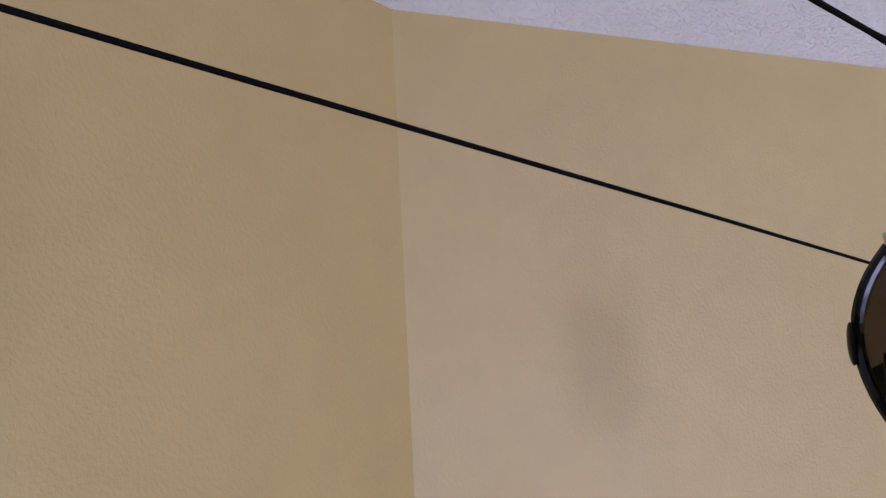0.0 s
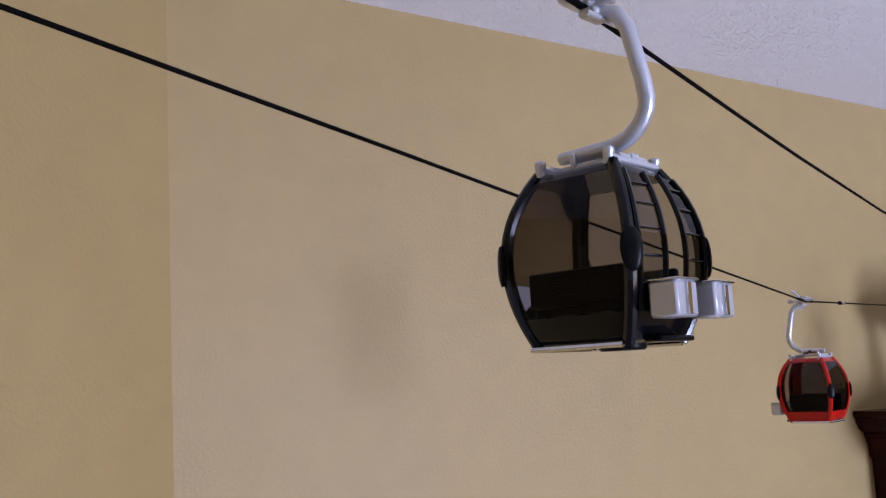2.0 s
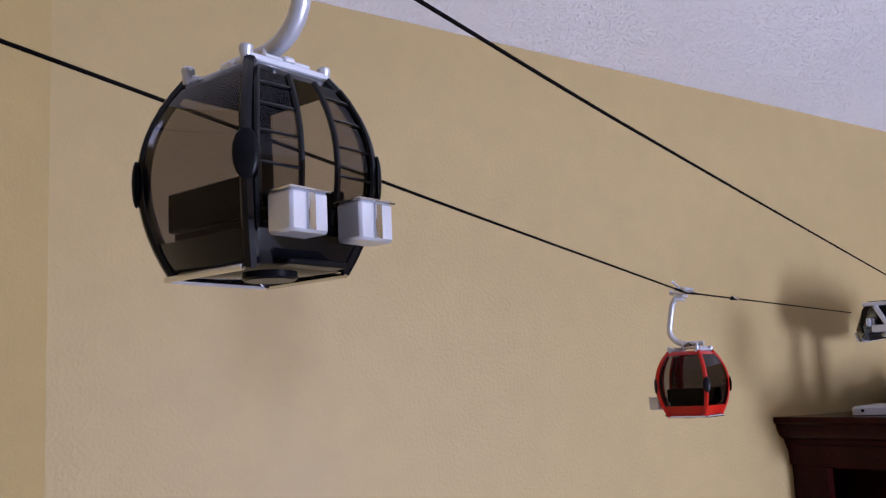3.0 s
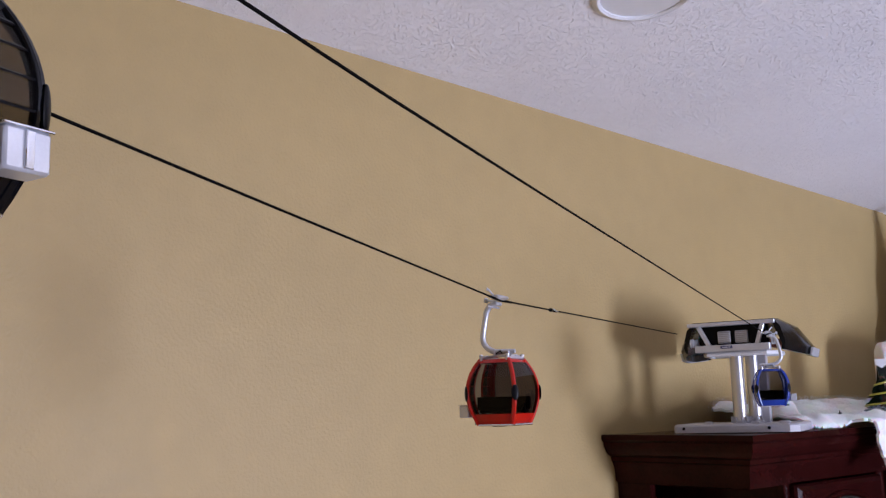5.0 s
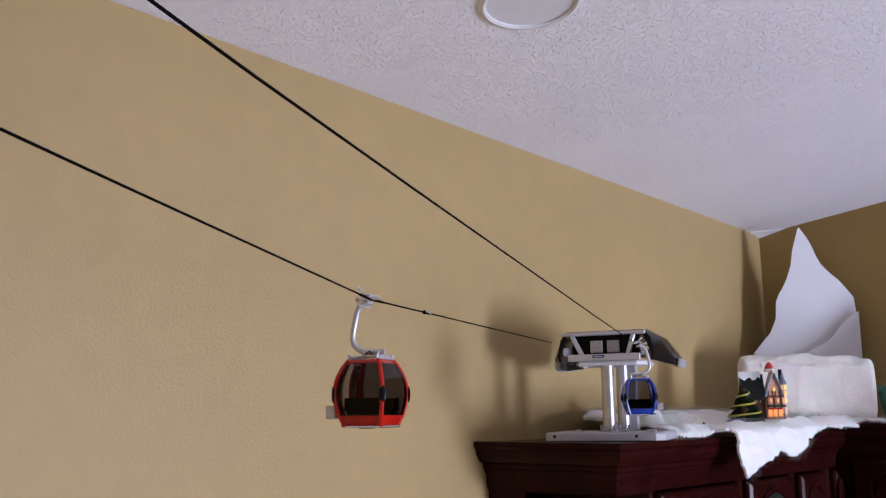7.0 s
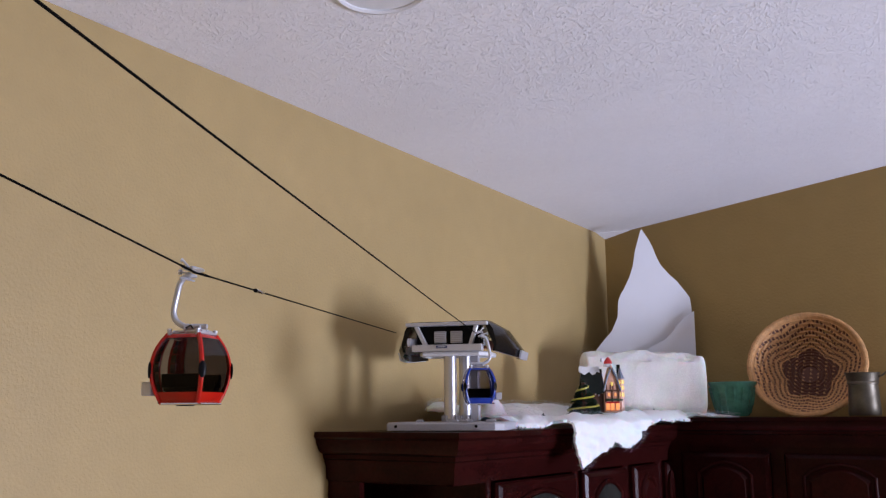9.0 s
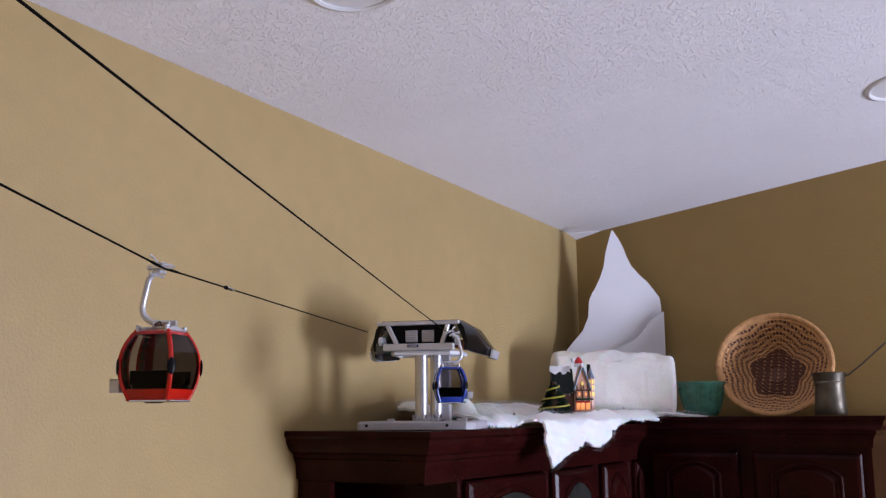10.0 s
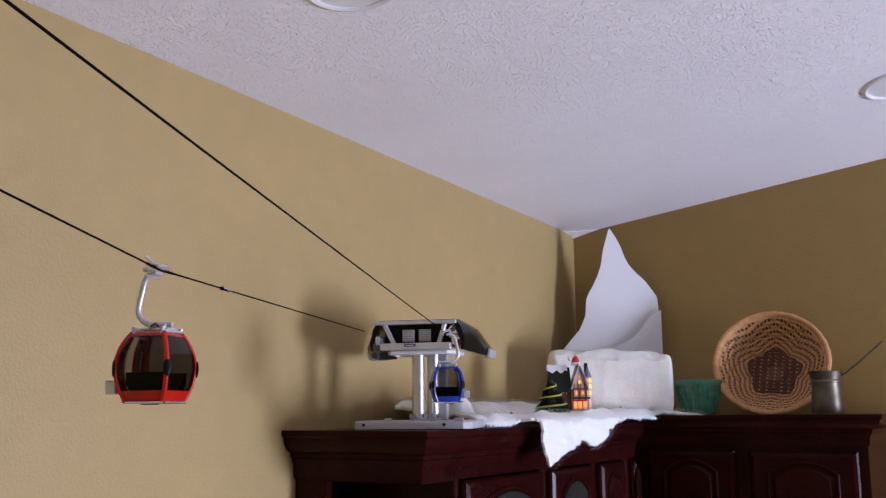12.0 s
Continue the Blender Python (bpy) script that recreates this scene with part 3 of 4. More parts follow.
# ---- the drive station ----
def station():
    s = thing("cable_station", pose(-1.289, 1.873, TOP, 0, 0, 21), "silver and black model cable car station on a grey base", "model station")
    out = [(-0.136, -0.075), (-0.128, -0.085), (0.112, -0.085), (0.130, -0.07), (0.130, 0.10), (-0.136, 0.10)]
    bm = bmesh.new()
    loft(bm, [[(x, y, 0.002) for x, y in out], [(x, y, 0.016) for x, y in out], [(x * 0.97, y * 0.96, 0.020) for x, y in out]])
    base = part("base_plate", bm, GREY_PLASTIC, s, "pale grey plastic base plate", smooth=False)
    for x in (-0.112, 0.070):
        part("screw_hole", lathe(bmesh.new(), [(0, -0.001), (0.0035, -0.001), (0.0035, 0.001), (0, 0.001)], 12, Matrix.Translation((x, -0.0852, 0.011)) @ Matrix.Rotation(radians(90), 4, "X")), RUBBER, base, "black screw hole")
    for x, w in ((-0.06, 0.016), (0.04, 0.018), (0.10, 0.022)):
        part("clip", boxes(((x, -0.070, 0.0225), (w, 0.008, 0.006)), bevel=0.0012), GREY_PLASTIC, base)
    for x, y, top in ((0.000, -0.03, 0.178), (0.018, 0.042, 0.170)):
        part("column", lathe(bmesh.new(), [(0, 0.018), (0.0145, 0.018), (0.0142, top), (0, top)], 28, Matrix.Translation((x, y, 0))), BRUSHED, s, "brushed metal column")
        collar = part("collar", lathe(bmesh.new(), [(0.0134, 0.018), (0.019, 0.018), (0.019, 0.024), (0.0148, 0.027), (0.0134, 0.027)], 28, Matrix.Translation((x, y, 0))), GREY_PLASTIC, s)
        for k in range(10):
            a = 2 * math.pi * k / 10
            part("fin", boxes(((0, 0, 0), (0.008, 0.0022, 0.013)), bevel=0.0005), GREY_PLASTIC, collar).matrix_local = Matrix.Translation((x + 0.017 * math.cos(a), y + 0.017 * math.sin(a), 0.028)) @ Matrix.Rotation(a, 4, "Z")
    part("cable_duct", boxes(((0.040, 0.05, 0.10), (0.020, 0.022, 0.165)), bevel=0.002), GREY_PLASTIC, s)
    # head: front frame of four bars round a dark recess
    z0, z1 = 0.182, 0.238
    tl, tr, bl, br = (-0.098, z1), (0.092, z1), (-0.074, z0), (0.074, z0)

    def bar(a, b, wid, y, deep, mat, name, label=""):
        a, b = Vector((a[0], a[1])), Vector((b[0], b[1]))
        d = (b - a).normalized()
        n = Vector((-d.y, d.x)) * wid / 2
        slabs = [(a - n), (b - n), (b + n), (a + n)]
        bm = bmesh.new()
        loft(bm, [[(p.x, yy, p.y) for p in slabs] for yy in (y, y + deep)])
        bmesh.ops.bevel(bm, geom=bm.edges[:], offset=0.001, segments=1, affect="EDGES")
        return part(name, bm, mat, s, label, smooth=False)

    bar(tl, tr, 0.008, -0.055, 0.016, SILVER, "top_bar")
    bar((-0.082, z0 + 0.002), (0.080, z0 + 0.002), 0.015, -0.060, 0.02, SILVER, "bottom_bar")
    bar((-0.074, z1 - 0.004), (-0.052, z0 + 0.008), 0.009, -0.054, 0.012, SILVER, "brace")
    bar((0.066, z1 - 0.004), (0.052, z0 + 0.008), 0.009, -0.054, 0.012, SILVER, "brace")
    part("recess", boxes(((-0.002, -0.020, 0.212), (0.150, 0.03, 0.05)), bevel=0.002), RUBBER, s, "dark machine recess")
    for x in (-0.020, 0.018):
        lv = part("louvre", boxes(((x, -0.040, 0.209), (0.028, 0.006, 0.027)), bevel=0.0012), SILVER, s, "silver ventilation louvre")
        for k in range(6):
            part("slat", boxes(((x, -0.0445, 0.1985 + 0.0042 * k), (0.025, 0.003, 0.0018)), bevel=0.0004), GREY_PLASTIC, lv)
    lab = part("name_plate", boxes(((-0.012, -0.0615, 0.186), (0.026, 0.002, 0.006)), bevel=0.0004), LABEL_BLUE, s, "dark blue plate with pale print")
    part("print_bar", boxes(((-0.012, -0.0628, 0.186), (0.018, 0.0006, 0.0018))), PALE_INK, lab)
    tray = bmesh.new()
    tube(tray, [(-0.066, -0.03, 0.171), (-0.058, -0.045, 0.171), (0.07, -0.045, 0.171), (0.088, -0.02, 0.171), (0.088, 0.05, 0.171), (-0.066, 0.05, 0.171)], 0.0052, 8, closed=True)
    part("guide_rail", tray, TRIM_WHITE, s, "white guide rail")
    # hood: front to back, wide skirts and a narrower crown
    rows = []
    for y, half, low, top, crown_half in ((-0.045, 0.107, 0.186, 0.254, 0.098), (0.0, 0.126, 0.180, 0.257, 0.100), (0.07, 0.142, 0.176, 0.256, 0.098), (0.14, 0.142, 0.174, 0.246, 0.085), (0.20, 0.118, 0.180, 0.238, 0.07)):
        low, top = low - 0.010, top - 0.010
        rows.append([(-half, y, low), (-half * 1.03, y, low + 0.016), (-(half + crown_half) / 2, y, top - 0.018), (-crown_half * 0.9, y, top), (crown_half * 0.9, y, top), ((half + crown_half) / 2, y, top - 0.018), (half * 1.03, y, low + 0.016), (half, y, low),
                     (half - 0.006, y, low), (half - 0.004, y, low + 0.014), (crown_half * 0.9 - 0.004, y, top - 0.006), (-crown_half * 0.9 + 0.004, y, top - 0.006), (-half + 0.004, y, low + 0.014), (-half + 0.006, y, low)])
    part("hood", loft(bmesh.new(), rows), HOOD_DARK, s, "glossy black curved hood")
    for sx in (1, -1):
        rows = []
        for y, half, low in ((0.06, 0.145, 0.174), (0.10, 0.148, 0.172), (0.14, 0.147, 0.172), (0.20, 0.122, 0.178)):
            low -= 0.010
            rows.append([(sx * (half + 0.001), y, low), (sx * (half * 1.03 + 0.001), y, low + 0.018), (sx * (half * 1.03 - 0.004), y, low + 0.018), (sx * (half - 0.003), y, low)])
        part("hood_skirt", loft(bmesh.new(), rows), SILVER, s, "silver lower hood panel")
    part("drive_motor", boxes(((0.085, 0.02, 0.192), (0.030, 0.08, 0.018)), bevel=0.004), COPPER, s, "red-brown motor housing")
    for x in (-0.088, 0.088):
        for y in (-0.055, -0.038, -0.020):
            bm = lathe(bmesh.new(), [(0, -0.003), (0.010, -0.003), (0.010, -0.0015), (0.0078, 0), (0.010, 0.0015), (0.010, 0.003), (0, 0.003)], 18, Matrix.Translation((x + (0.006 if x < 0 else -0.004) * (y > -0.05), y, 0.198)) @ Matrix.Rotation(radians(90), 4, "Y"))
            part("sheave", bm, SILVER, s, "small grooved cable wheel")


station()


# ---- the snowy village on the cabinet ----
def snow_height(x, y):
    v = Vector((x * 9, y * 9, 0.3))
    return 0.026 + 0.030 * max(0, min(1, (-1.26 - x) / 0.2)) + 0.016 * noise.noise(v) + 0.007 * noise.noise(v * 3.1) + 0.003 * noise.noise(v * 8)


def tufts(bm, spots, length, rnd):
    """Short wisps of fibre standing on the fleece at (place, normal)."""
    for p, n in spots:
        p = p + Vector((rnd.uniform(-1, 1), rnd.uniform(-1, 1), rnd.uniform(-1, 1))) * 0.010
        a = Vector((rnd.uniform(-1, 1), rnd.uniform(-1, 1), rnd.uniform(-1, 1))) * 0.8
        d = (n + a).normalized() * length * rnd.uniform(0.4, 1.2)
        side = d.cross(Vector((rnd.uniform(-1, 1), rnd.uniform(-1, 1), rnd.uniform(-1, 1)))).normalized() * length * 0.03
        q = [bm.verts.new(p - side), bm.verts.new(p + side), bm.verts.new(p + d * 0.6 + side * 0.5), bm.verts.new(p + d)]
        bm.faces.new((q[0], q[1], q[2])), bm.faces.new((q[0], q[2], q[3]))


def fleece():
    """A sheet of fleece over the cabinet tops; a ragged tongue hangs down over the front."""
    rnd = random.Random(5)
    edge_x, step = -1.156, 0.005

    def drop(y):
        """How far the sheet reaches beyond the front edge at y."""
        knots = [(1.98, -0.035), (2.06, -0.006), (2.10, 0.004), (2.125, 0.050), (2.15, 0.128), (2.18, 0.124), (2.24, 0.100), (2.31, 0.080), (2.34, 0.070), (2.40, 0.088), (2.45, 0.082), (2.52, 0.05), (2.60, 0.022), (2.66, 0.012),
                 (2.72, 0.026), (2.78, 0.014), (2.88, 0.022), (2.96, 0.012)]
        for (a, p), (b, q) in zip(knots, knots[1:]):
            if a <= y <= b:
                return p + (q - p) * (y - a) / (b - a) + 0.007 * noise.noise(Vector((y * 60, 0, 0))) + 0.006 * noise.noise(Vector((y * 170, 4, 0)))
        return -1

    bm = bmesh.new()
    cells = {}

    def place(i, j):
        y = 1.985 + j * step
        w = min(-0.395 + i * step, drop(y))
        if w <= 0:
            lie = max(max(0, min(1, (drop(y) - w) / 0.035)) ** 0.5, min(1, max(0, (y - 2.06) / 0.06)))
            return Vector((edge_x + w, y, TOP + 0.003 + lie * (snow_height(edge_x + w, y) - 0.003 + 0.006 * max(0, 1 + w / 0.06))))
        r = 0.020
        a = min(w / r, math.pi / 2)
        fold = 0.007 * noise.noise(Vector((y * 22, 3, w * 6)))
        return Vector((edge_x + r * math.sin(a) + 0.006 + fold * (w > 0.02) + snow_height(y, w * 2) * 0.8, y, TOP + 0.022 - r * (1 - math.cos(a)) - max(0, w - r * math.pi / 2)))

    cols, rows = 110, 196
    for j in range(rows):
        y = 1.985 + j * step
        lim = drop(y)
        back = -0.395 + max(0, 0.10 - (y - 1.985) * 0.55) + 0.012 * noise.noise(Vector((y * 30, 7, 0)))
        for i in range(cols):
            w = -0.395 + i * step
            if back <= w <= lim + step:
                cells[i, j] = bm.verts.new(place(i, j))
    for i, j in cells:
        q = [cells.get(k) for k in ((i, j), (i + 1, j), (i + 1, j + 1), (i, j + 1))]
        if all(q):
            bm.faces.new(q)
    # the part that runs on over the kitchen run to the bowl
    tongue = {}
    for i in range(96):
        for j in range(48):
            x, y = -1.155 + i * step, 2.905 + j * step
            if (x + 1.155) / 0.165 + abs(y - 2.96 + 0.02 * noise.noise(Vector((x * 40, 0, 0)))) / 0.11 < 1.05 + 0.25 * noise.noise(Vector((x * 25, y * 25, 0))):
                fade = max(0.0, 1 - (x + 1.155) / 0.16)
                tongue[i, j] = bm.verts.new((x, y, NORTH_TOP + 0.002 + 0.012 * fade + 0.010 * fade * noise.noise(Vector((x * 45, y * 45, 2)))))
    for i, j in tongue:
        q = [tongue.get(k) for k in ((i, j), (i + 1, j), (i + 1, j + 1), (i, j + 1))]
        if all(q):
            bm.faces.new(q)
    bmesh.ops.delete(bm, geom=[v for v in bm.verts if not v.link_faces], context="VERTS")
    bm.normal_update()
    for f in bm.faces:
        c = f.calc_center_median()
        if f.normal.dot(Vector((1, 0, 1))) < 0:
            f.normal_flip()
    bm.normal_update()
    rim = [(v.co.copy(), v.normal.copy()) for v in bm.verts if v.is_boundary and abs(v.co.z - TOP) > 0.014 for _ in range(3)]
    spots = [(v.co.copy(), v.normal.copy()) for v in bm.verts for _ in range(2)]
    thick = bmesh.ops.solidify(bm, geom=bm.faces[:], thickness=0.006)
    tufts(bm, spots, 0.0055, rnd)
    tufts(bm, rim, 0.0065, rnd)
    ob = link("snow_fleece", bm, FUR, None, "", True)
    return tagged(ob, "white fluffy fleece draped over the cabinet like snow", "fleece")


fleece()


def snow_bank():
    """A thick roll of fleece standing before the cut-out peaks."""
    rnd = random.Random(9)
    left, right = Vector((-1.425, 2.775, 0)), Vector((-1.105, 2.985, 0))
    d = (right - left).normalized()
    n = Vector((d.y, -d.x, 0))
    bm = bmesh.new()
    rings = []
    for i in range(61):
        t = i / 60
        end = min(1, min(t, 1 - t) / 0.04) ** 0.5
        c = left.lerp(right, t)
        ring = []
        for k in range(40):
            a = 2 * math.pi * k / 40
            ca, sa = math.cos(a), math.sin(a)
            ex = 0.055 * math.copysign(abs(ca) ** 0.6, ca) * (0.6 + 0.4 * end)
            ez = 0.097 * math.copysign(abs(sa) ** 0.5, sa) * (0.75 + 0.25 * end)
            v = Vector((t * 4.2, ca * 1.7, sa * 2.6))
            lump = 1 + 0.11 * noise.noise(v) + 0.06 * noise.noise(v * 2.7 + Vector((0, 0, 5))) + 0.03 * noise.noise(v * 7)
            ring.append(c + n * ex * lump + Vector((0, 0, TOP + 0.127 + ez * lump - 0.012 * t)))
        rings.append(ring)
    loft(bm, rings)
    bm.normal_update()
    spots = [(v.co.copy(), v.normal.copy()) for v in bm.verts for _ in range(3)]
    tufts(bm, spots, 0.005, rnd)
    ob = link("snow_bank", bm, COTTON, None, "", True)
    return tagged(ob, "thick roll of white cotton fleece standing as a snowbank", "snowbank")


snow_bank()


def peak(name, outline, m, label):
    """A mountain cut from foam board: x across, z up, 5 mm thick."""
    bm = slab(bmesh.new(), outline, (0, 0, 0), (1, 0, 0), (0, 0, 1), (0, 0.005, 0))
    ob = link(name, bm, FOAM, None, "", False)
    ob.matrix_world = m
    return tagged(ob, label, "cut-out", "foam board mountains")


TALL = [(-0.17, 0.0), (-0.165, 0.20), (-0.155, 0.238), (-0.130, 0.268), (-0.102, 0.30), (-0.082, 0.345), (-0.078, 0.40), (-0.066, 0.428), (-0.060, 0.435), (-0.040, 0.475), (-0.026, 0.515), (-0.018, 0.565), (-0.010, 0.592), (0.002, 0.632), (0.006, 0.638),
        (0.012, 0.628), (0.030, 0.600), (0.042, 0.574), (0.052, 0.545), (0.066, 0.516), (0.092, 0.486), (0.118, 0.462), (0.136, 0.438), (0.158, 0.408), (0.162, 0.37), (0.165, 0.0)]
peak("mountain_cutout", [(a * 1.04, b * 1.04) for a, b in TALL], pose(-1.377, 3.152, TOP, 3, 0, 34), "tall white foam board mountain leaning in the corner")
LOW = [(-0.20, 0.0), (-0.20, 0.20), (-0.125, 0.232), (-0.09, 0.252), (-0.058, 0.266), (-0.030, 0.292), (-0.010, 0.322), (0.014, 0.342), (0.040, 0.360), (0.044, 0.362), (0.046, 0.0)]
peak("mountain_cutout", [(a * 1.035, b * 1.035) for a, b in LOW], pose(-1.256, 3.197, TOP, 2, 0, 34), "smaller white foam board mountain before the tall one")


SLATE_BLUE = material("slate_blue_glaze", (0.16, 0.19, 0.24), rough=0.35, vary=0.3, grain=150)


def village_house():
    h = thing("village_house", pose(-1.262, 2.575, TOP + 0.036, 0, 0, 36), "lit ceramic village house with snowy roof and red cap", "ornament")
    h.scale = (0.92, 0.92, 1.06)
    part("wall", boxes(((0.030, 0, 0.030), (0.050, 0.060, 0.060)), bevel=0.002), STUCCO, h)
    gable = slab(bmesh.new(), [(0.006, 0.058), (0.054, 0.058), (0.040, 0.098), (0.030, 0.128), (0.020, 0.098)], (0, -0.030, 0), (1, 0, 0), (0, 0, 1), (0, 0.055, 0))
    part("gable", gable, STUCCO, h, "", smooth=False)
    for x0, x1, z0, z1 in ((0.004, 0.028, 0.058, 0.118), (0.056, 0.032, 0.058, 0.118)):
        bm = bmesh.new()
        tube(bm, [(x0, -0.034, z0), (x0 + (x1 - x0) * 0.5, -0.034, z0 + 0.036), (x1, -0.034, z1)], 0.0032, 6)
        part("gable_trim", bm, SLATE_BLUE, h, "slate blue gable edge")
    bm = bmesh.new()
    rings = [[(x, y, z + 0.006 * noise.noise(Vector((x * 90, y * 90, z * 90)))) for y, z in ((-0.034, 0.050), (-0.033, 0.060), (0.0, 0.118), (0.030, 0.062), (0.030, 0.052), (0.0, 0.104))] for x in [-0.062 + 0.0075 * k for k in range(10)]]
    part("side_roof", loft(bm, rings), ROOF_SLATE, h, "dark glazed side roof")
    part("side_wall", boxes(((-0.025, 0.0, 0.028), (0.066, 0.042, 0.056)), bevel=0.002), TIMBER, h)
    bm = bmesh.new()
    rings = [[(x, y, z + 0.004 * noise.noise(Vector((x * 80, y * 80, 5)))) for y, z in ((-0.009 - 0.003 * math.sin(x * 210), 0.105 - 0.005 * math.sin(x * 210)), (0.0, 0.124), (0.010, 0.108), (0.0, 0.112))] for x in [-0.066 + 0.008 * k for k in range(9)]]
    part("roof_snow", loft(bm, rings), SNOW_CERAMIC, h, "white snow along the ridge")
    for x, z in ((0.010, 0.03), (0.030, 0.03), (0.050, 0.03)):
        part("beam", boxes(((x, -0.0315, z + 0.014), (0.004, 0.003, 0.030))), TIMBER, h)
    part("beam", boxes(((0.030, -0.0315, 0.058), (0.052, 0.004, 0.004))), TIMBER, h)
    part("awning", boxes(((0.036, -0.036, 0.034), (0.050, 0.016, 0.005)), bevel=0.001), PINE, h, "dark green shop awning")
    for x in (0.016, 0.030, 0.046):
        part("shop_window", boxes(((x, -0.0312, 0.016), (0.011, 0.003, 0.018)), bevel=0.0005), LIT_ORANGE, h, "orange lit shop window")
    for x in (0.020, 0.040):
        part("upper_window", boxes(((x, -0.0312, 0.048), (0.006, 0.003, 0.008)), bevel=0.0005), LIT_ORANGE, h, "orange lit window")
    part("attic_window", boxes(((0.030, -0.0312, 0.076), (0.007, 0.003, 0.010)), bevel=0.001), LIT_PANE, h, "yellow lit attic window")
    tower = part("turret", lathe(bmesh.new(), [(0, 0.0), (0.011, 0.0), (0.011, 0.092), (0, 0.092)], 8, Matrix.Translation((0.060, -0.012, 0))), STUCCO, h)
    part("turret_roof", lathe(bmesh.new(), [(0, 0.090), (0.014, 0.090), (0.007, 0.104), (0.002, 0.118), (0, 0.119)], 8, Matrix.Translation((0.060, -0.012, 0))), SLATE_BLUE, tower, "slate blue turret roof")
    for k in range(8):
        a = math.pi / 8 + 2 * math.pi * k / 8
        for z in (0.048, 0.066, 0.081):
            part("pane", boxes(((0, 0, 0), (0.002, 0.0052, 0.011)), bevel=0.0004), LIT_PANE, tower, "yellow lit pane").matrix_local = Matrix.Translation((0.060 + 0.0105 * math.cos(a), -0.012 + 0.0105 * math.sin(a), z)) @ Matrix.Rotation(a, 4, "Z")
    for k in range(7):
        x = -0.060 + 0.010 * k
        part("icicle", lathe(bmesh.new(), [(0, -0.010 - 0.004 * (k % 3)), (0.0022, -0.004), (0.0028, 0.0), (0, 0.001)], 6, Matrix.Translation((x, -0.0265, 0.060))), SNOW_CERAMIC, h, "white ceramic icicle")
    for x in (0.014, 0.026, 0.034, 0.046):
        part("brace", boxes(((x, -0.0312, 0.066), (0.0022, 0.0022, 0.014))), TIMBER, h)
    part("sign_board", boxes(((0.031, -0.0325, 0.027), (0.040, 0.002, 0.004))), RED_CERAMIC, h, "red shop fascia")
    part("chimney", boxes(((0.060, 0.014, 0.115), (0.010, 0.010, 0.028)), bevel=0.001), ROOF_SLATE, h)
    part("cap", lathe(bmesh.new(), [(0, 0.128), (0.013, 0.128), (0.012, 0.136), (0.007, 0.144), (0.002, 0.148), (0, 0.148)], 14, Matrix.Translation((0.024, -0.012, 0))), RED_CERAMIC, h, "red ceramic cap on the gable")
    part("cap_brim", lathe(bmesh.new(), [(0, 0.124), (0.014, 0.122), (0.0152, 0.126), (0.014, 0.130), (0, 0.130)], 14, Matrix.Translation((0.024, -0.012, 0))), SNOW_CERAMIC, h)
    part("pompon", lathe(bmesh.new(), [(0, 0.134), (0.005, 0.136), (0.006, 0.140), (0.004, 0.145), (0, 0.146)], 10, Matrix.Translation((0.005, -0.014, 0))), SNOW_CERAMIC, h)


village_house()


def bristle_tree(m, high, wide, label, garland=False):
    t = thing("ornament_tree", m, label, "ornament tree", "little trees in the snow")
    rnd = random.Random(int(high * 9999))
    part("trunk", lathe(bmesh.new(), [(0, 0), (wide * 0.12, 0), (wide * 0.06, high * 0.9), (0, high * 0.92)], 8), TIMBER, t)
    bm = bmesh.new()
    count = 420 if garland else 160
    for k in range(count):
        u = rnd.random() ** 1.3
        r = wide * 0.5 * (1 - u) ** 0.8 * (0.86 + 0.14 * math.sin(u * 32))
        a = rnd.uniform(0, 2 * math.pi)
        p = Vector((0.3 * r * math.cos(a), 0.3 * r * math.sin(a), high * (0.1 + 0.88 * u)))
        q = Vector((r * math.cos(a), r * math.sin(a), high * (0.06 + 0.86 * u) + rnd.uniform(-0.002, 0.002)))
        s = Vector((-math.sin(a), math.cos(a), 0.3)) * wide * 0.035
        vs = [bm.verts.new(p), bm.verts.new(q - s), bm.verts.new(q + s + Vector((0, 0, wide * 0.04))), bm.verts.new(q + (q - p).normalized() * wide * 0.06)]
        bm.faces.new((vs[0], vs[1], vs[3])), bm.faces.new((vs[0], vs[3], vs[2]))
    part("needles", bm, PINE, t, "dark green bristles", smooth=False)
    if garland:
        bm = bmesh.new()
        tube(bm, [(wide * 0.5 * (1 - k / 70) ** 0.8 * math.cos(k * 0.33), wide * 0.5 * (1 - k / 70) ** 0.8 * math.sin(k * 0.33), high * (0.10 + 0.85 * k / 70)) for k in range(66)], 0.0026, 6)
        part("garland", bm, GARLAND, t, "golden garland wound round it")


bristle_tree(pose(-1.266, 2.478, TOP + 0.018), 0.112, 0.105, "dark green ornament tree with a golden garland", True)
bristle_tree(pose(-1.118, 2.945, NORTH_TOP + 0.010), 0.062, 0.034, "small dark green bristle tree in the snow")
# The three tiniest trees take the place of little figures and a dark piece.
bristle_tree(pose(-1.160, 2.71, TOP + 0.022), 0.028, 0.016, "tiny dark green bristle tree in place of a little figure in the snow")
bristle_tree(pose(-1.195, 2.61, TOP + 0.020), 0.022, 0.014, "tiny dark green bristle tree in place of a little figure near the house")
bristle_tree(pose(-1.24, 2.20, TOP + 0.016), 0.022, 0.018, "tiny dark bristle tree in place of a small dark object near the station")


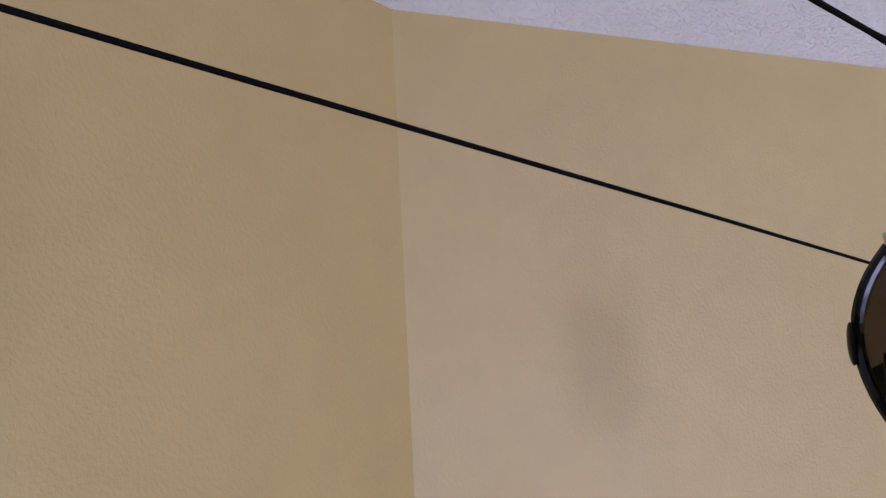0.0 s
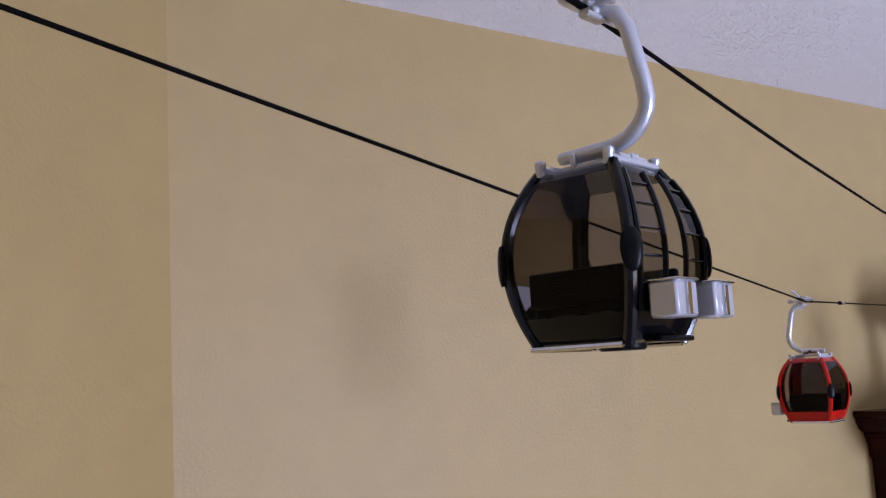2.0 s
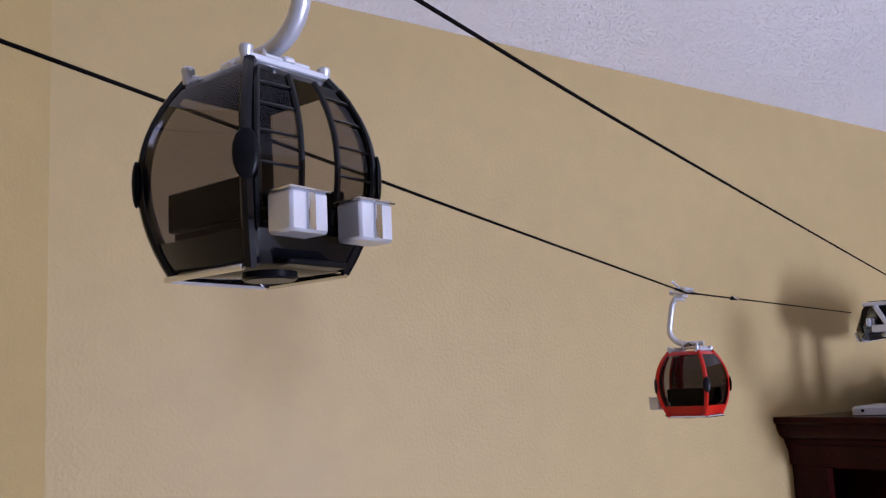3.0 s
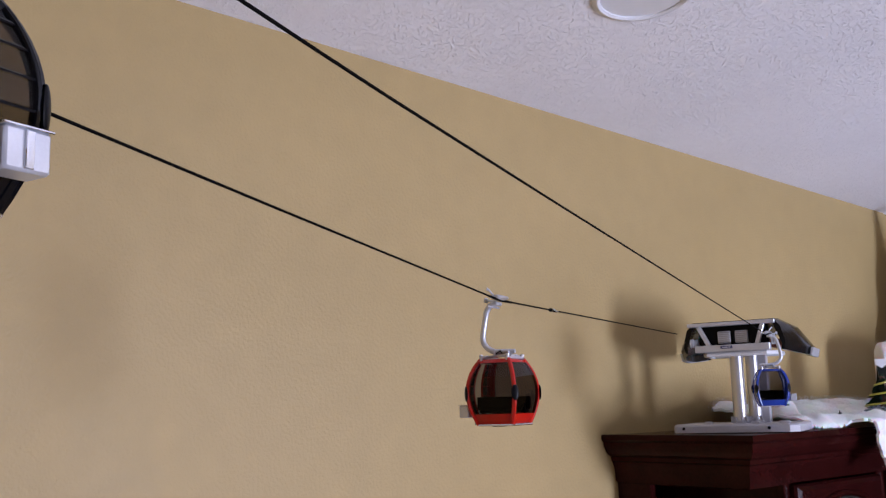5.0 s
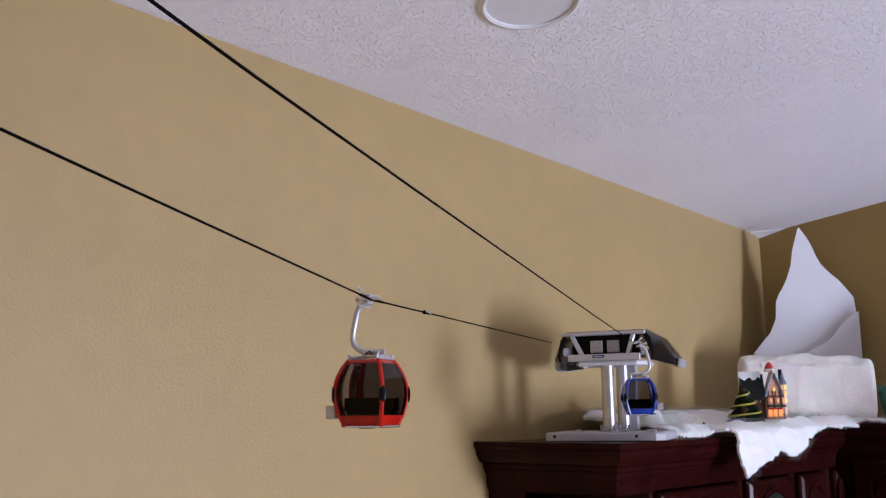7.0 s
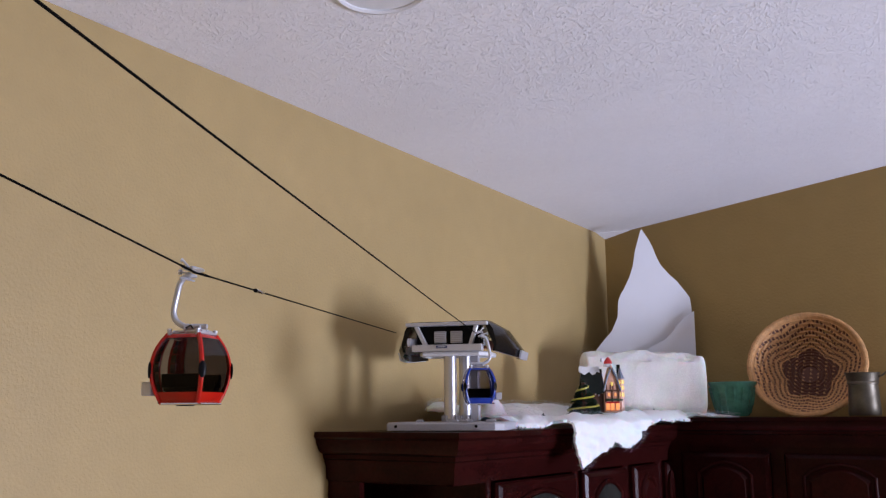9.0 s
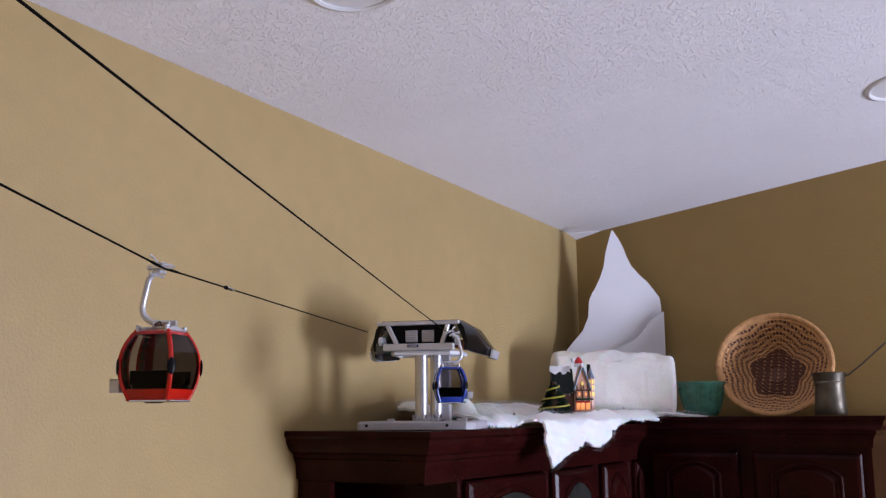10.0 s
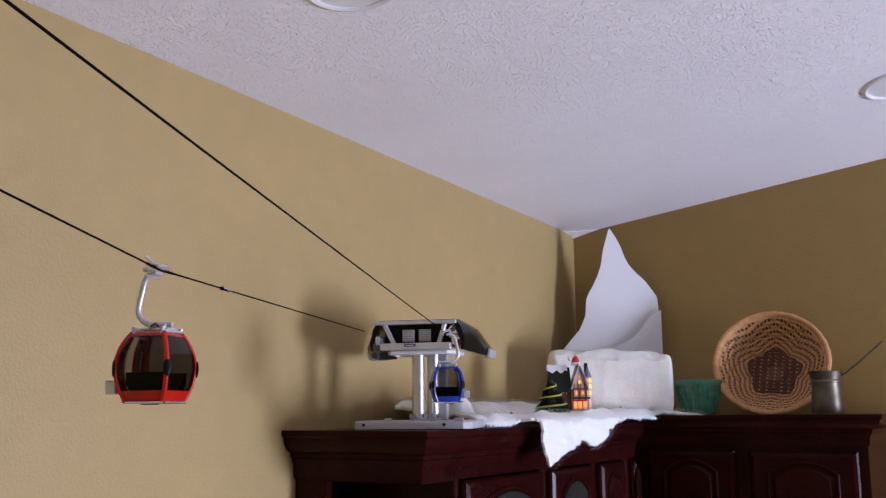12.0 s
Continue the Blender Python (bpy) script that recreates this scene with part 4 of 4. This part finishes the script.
def snow_tent():
    """A tuft of fleece pulled up into a cone behind the station."""
    bm = bmesh.new()
    rnd = random.Random(3)
    rings = [[Vector((r * math.cos(a) * (1 + 0.15 * noise.noise(Vector((a, z * 30, 1)))), r * math.sin(a), z)) for a in (2 * math.pi * k / 24 for k in range(24))] for r, z in ((0.07, 0), (0.055, 0.015), (0.038, 0.035), (0.028, 0.055), (0.016, 0.07), (0.005, 0.076))]
    loft(bm, rings)
    bm.normal_update()
    tufts(bm, [(v.co.copy(), v.normal.copy()) for v in bm.verts for _ in range(5)], 0.006, rnd)
    ob = link("snow_mound", bm, FUR, None, "", True)
    ob.matrix_world = pose(-1.345, 2.12, TOP + 0.004)
    return tagged(ob, "small mound of white cotton fleece behind the station", "fleece")


snow_tent()


# ---- the crockery on the kitchen run ----
def wicker_pattern():
    """Wicker with dark stitches in nested chevrons that make a five-pointed star, darker towards the woven bottom."""
    m = WICKER.copy()
    m.name = "patterned_wicker"
    nt = m.node_tree
    p = nt.nodes["Principled BSDF"]
    co = nt.nodes["Texture Coordinate"]
    sep = nt.nodes.new("ShaderNodeSeparateXYZ")
    nt.links.new(co.outputs["Object"], sep.inputs[0])

    def calc(op, a, b=None, c=None):
        n = nt.nodes.new("ShaderNodeMath")
        n.operation = op
        for i, v in enumerate((a, b, c)):
            if v is None:
                continue
            if isinstance(v, (int, float)):
                n.inputs[i].default_value = v
            else:
                nt.links.new(v, n.inputs[i])
        return n.outputs[0]

    x, y = sep.outputs["X"], sep.outputs["Y"]
    r = calc("SQRT", calc("ADD", calc("MULTIPLY", x, x), calc("MULTIPLY", y, y)))
    ang = calc("ARCTAN2", x, y)
    saw = calc("PINGPONG", calc("ADD", calc("MULTIPLY", ang, 5 / (2 * math.pi)), 20.0), 0.5)
    k = calc("ADD", calc("MULTIPLY", r, 62.0), calc("MULTIPLY", saw, 3.4))
    band = calc("GREATER_THAN", calc("FRACT", k), 0.54)
    stitch = calc("GREATER_THAN", calc("FRACT", calc("MULTIPLY", ang, 12.0)), 0.30)
    mid = calc("LESS_THAN", calc("ADD", calc("MULTIPLY", r, 1.0), calc("MULTIPLY", saw, 0.045)), 0.098)
    weave = calc("GREATER_THAN", calc("ADD", calc("FRACT", calc("MULTIPLY", x, 42.0)), calc("FRACT", calc("MULTIPLY", y, 70.0))), 0.45)
    dark = calc("MAXIMUM", calc("MULTIPLY", band, stitch), calc("MULTIPLY", mid, weave))
    dark = calc("MULTIPLY", dark, calc("LESS_THAN", r, 0.170))
    mix = nt.nodes.new("ShaderNodeMix")
    mix.data_type = "RGBA"
    nt.links.new(dark, mix.inputs[0])
    nt.links.new(nt.nodes["Color Ramp"].outputs["Color"], mix.inputs[6])
    mix.inputs[7].default_value = (0.10, 0.030, 0.012, 1)
    nt.links.new(mix.outputs[2], p.inputs["Base Color"])
    return m


def basket():
    b = thing("wicker_basket", pose(-0.833, 3.135, NORTH_TOP + 0.160, 67, 4, 6), "large round coiled wicker basket leaning on the wall", "basket")
    b.scale = (0.92, 0.92, 0.92)
    mat = wicker_pattern()
    coils = 15
    bm = lathe(bmesh.new(), [(0, -0.090), (0.10, -0.088), (0.135, -0.070), (0.165, -0.030), (0.184, 0.0), (0.180, 0.004), (0.158, -0.030), (0.128, -0.066), (0.098, -0.082), (0, -0.084)], 64)
    part("bowl", bm, mat, b, "coiled bowl with dark chevrons")
    for k in range(coils):
        u = (k + 0.5) / coils
        r = 0.028 + 0.150 * u
        z = -0.082 if r < 0.095 else -0.082 + 0.080 * ((r - 0.095) / 0.085) ** 1.35
        bm = bmesh.new()
        tube(bm, [(r * math.cos(a), r * math.sin(a), z + 0.0006 * math.sin(a * 37)) for a in (2 * math.pi * q / 72 for q in range(72))], 0.0052, 6, closed=True)
        part("coil", bm, mat, b)
    bm = bmesh.new()
    tube(bm, [((0.185 + 0.0008 * math.sin(q * 2.1)) * math.cos(a), 0.185 * math.sin(a), 0.002 + 0.001 * math.sin(q * 2.1)) for q, a in ((q, 2 * math.pi * q / 96) for q in range(96))], 0.0085, 8, closed=True)
    part("rim", bm, WICKER, b, "thick pale wrapped rim")
    for q in range(48):
        a = 2 * math.pi * q / 48
        bm = bmesh.new()
        tube(bm, [(0.0092 * math.cos(c), 0.0030 * math.sin(c / 1.0) * 0.6, 0.0092 * math.sin(c)) for c in (2 * math.pi * k / 8 for k in range(8))], 0.0010, 4, closed=True)
        part("wrap", bm, WICKER, b).matrix_local = Matrix.Rotation(a, 4, "Z") @ Matrix.Translation((0.185, 0, 0.002))


basket()


def bowl():
    b = thing("bowl", pose(-1.045, 3.065, NORTH_TOP), "green glazed bowl with upright ribs", "bowl")
    b.scale = (1.06, 1.06, 0.88)
    prof = [(0, 0.002), (0.042, 0.002), (0.046, 0.008), (0.056, 0.05), (0.066, 0.106), (0.071, 0.114), (0.072, 0.122), (0.069, 0.123), (0.062, 0.106), (0.052, 0.05), (0.040, 0.012), (0, 0.010)]
    part("body", lathe(bmesh.new(), prof, 48), GREEN_GLAZE, b)
    for k in range(16):
        a = 2 * math.pi * k / 16
        bm = bmesh.new()
        tube(bm, [(r * math.cos(a), r * math.sin(a), z) for r, z in ((0.047, 0.012), (0.0565, 0.05), (0.066, 0.102))], 0.0032, 6)
        part("rib", bm, GREEN_GLAZE, b)


bowl()


def coffee_pot():
    c = thing("coffee_pot", pose(-0.655, 3.045, NORTH_TOP), "small tarnished tin pot with a long thin handle", "pot")
    part("body", lathe(bmesh.new(), [(0, 0.002), (0.043, 0.002), (0.045, 0.006), (0.043, 0.05), (0.040, 0.092), (0.042, 0.098), (0.047, 0.120), (0.049, 0.124), (0.047, 0.125), (0.039, 0.098), (0.041, 0.05), (0.041, 0.008), (0, 0.006)], 40), TIN, c)
    part("band", lathe(bmesh.new(), [(0.040, 0.090), (0.0425, 0.091), (0.0435, 0.097), (0.0425, 0.099), (0.040, 0.099)], 40), TIN, c)
    bm = bmesh.new()
    tube(bm, [(0.040, -0.006, 0.112), (0.055, -0.008, 0.116), (0.10, -0.012, 0.150), (0.165, -0.02, 0.205)], [0.0035, 0.0030, 0.0026, 0.0030], 8)
    part("handle", bm, TIN, c, "long thin metal handle")


coffee_pot()
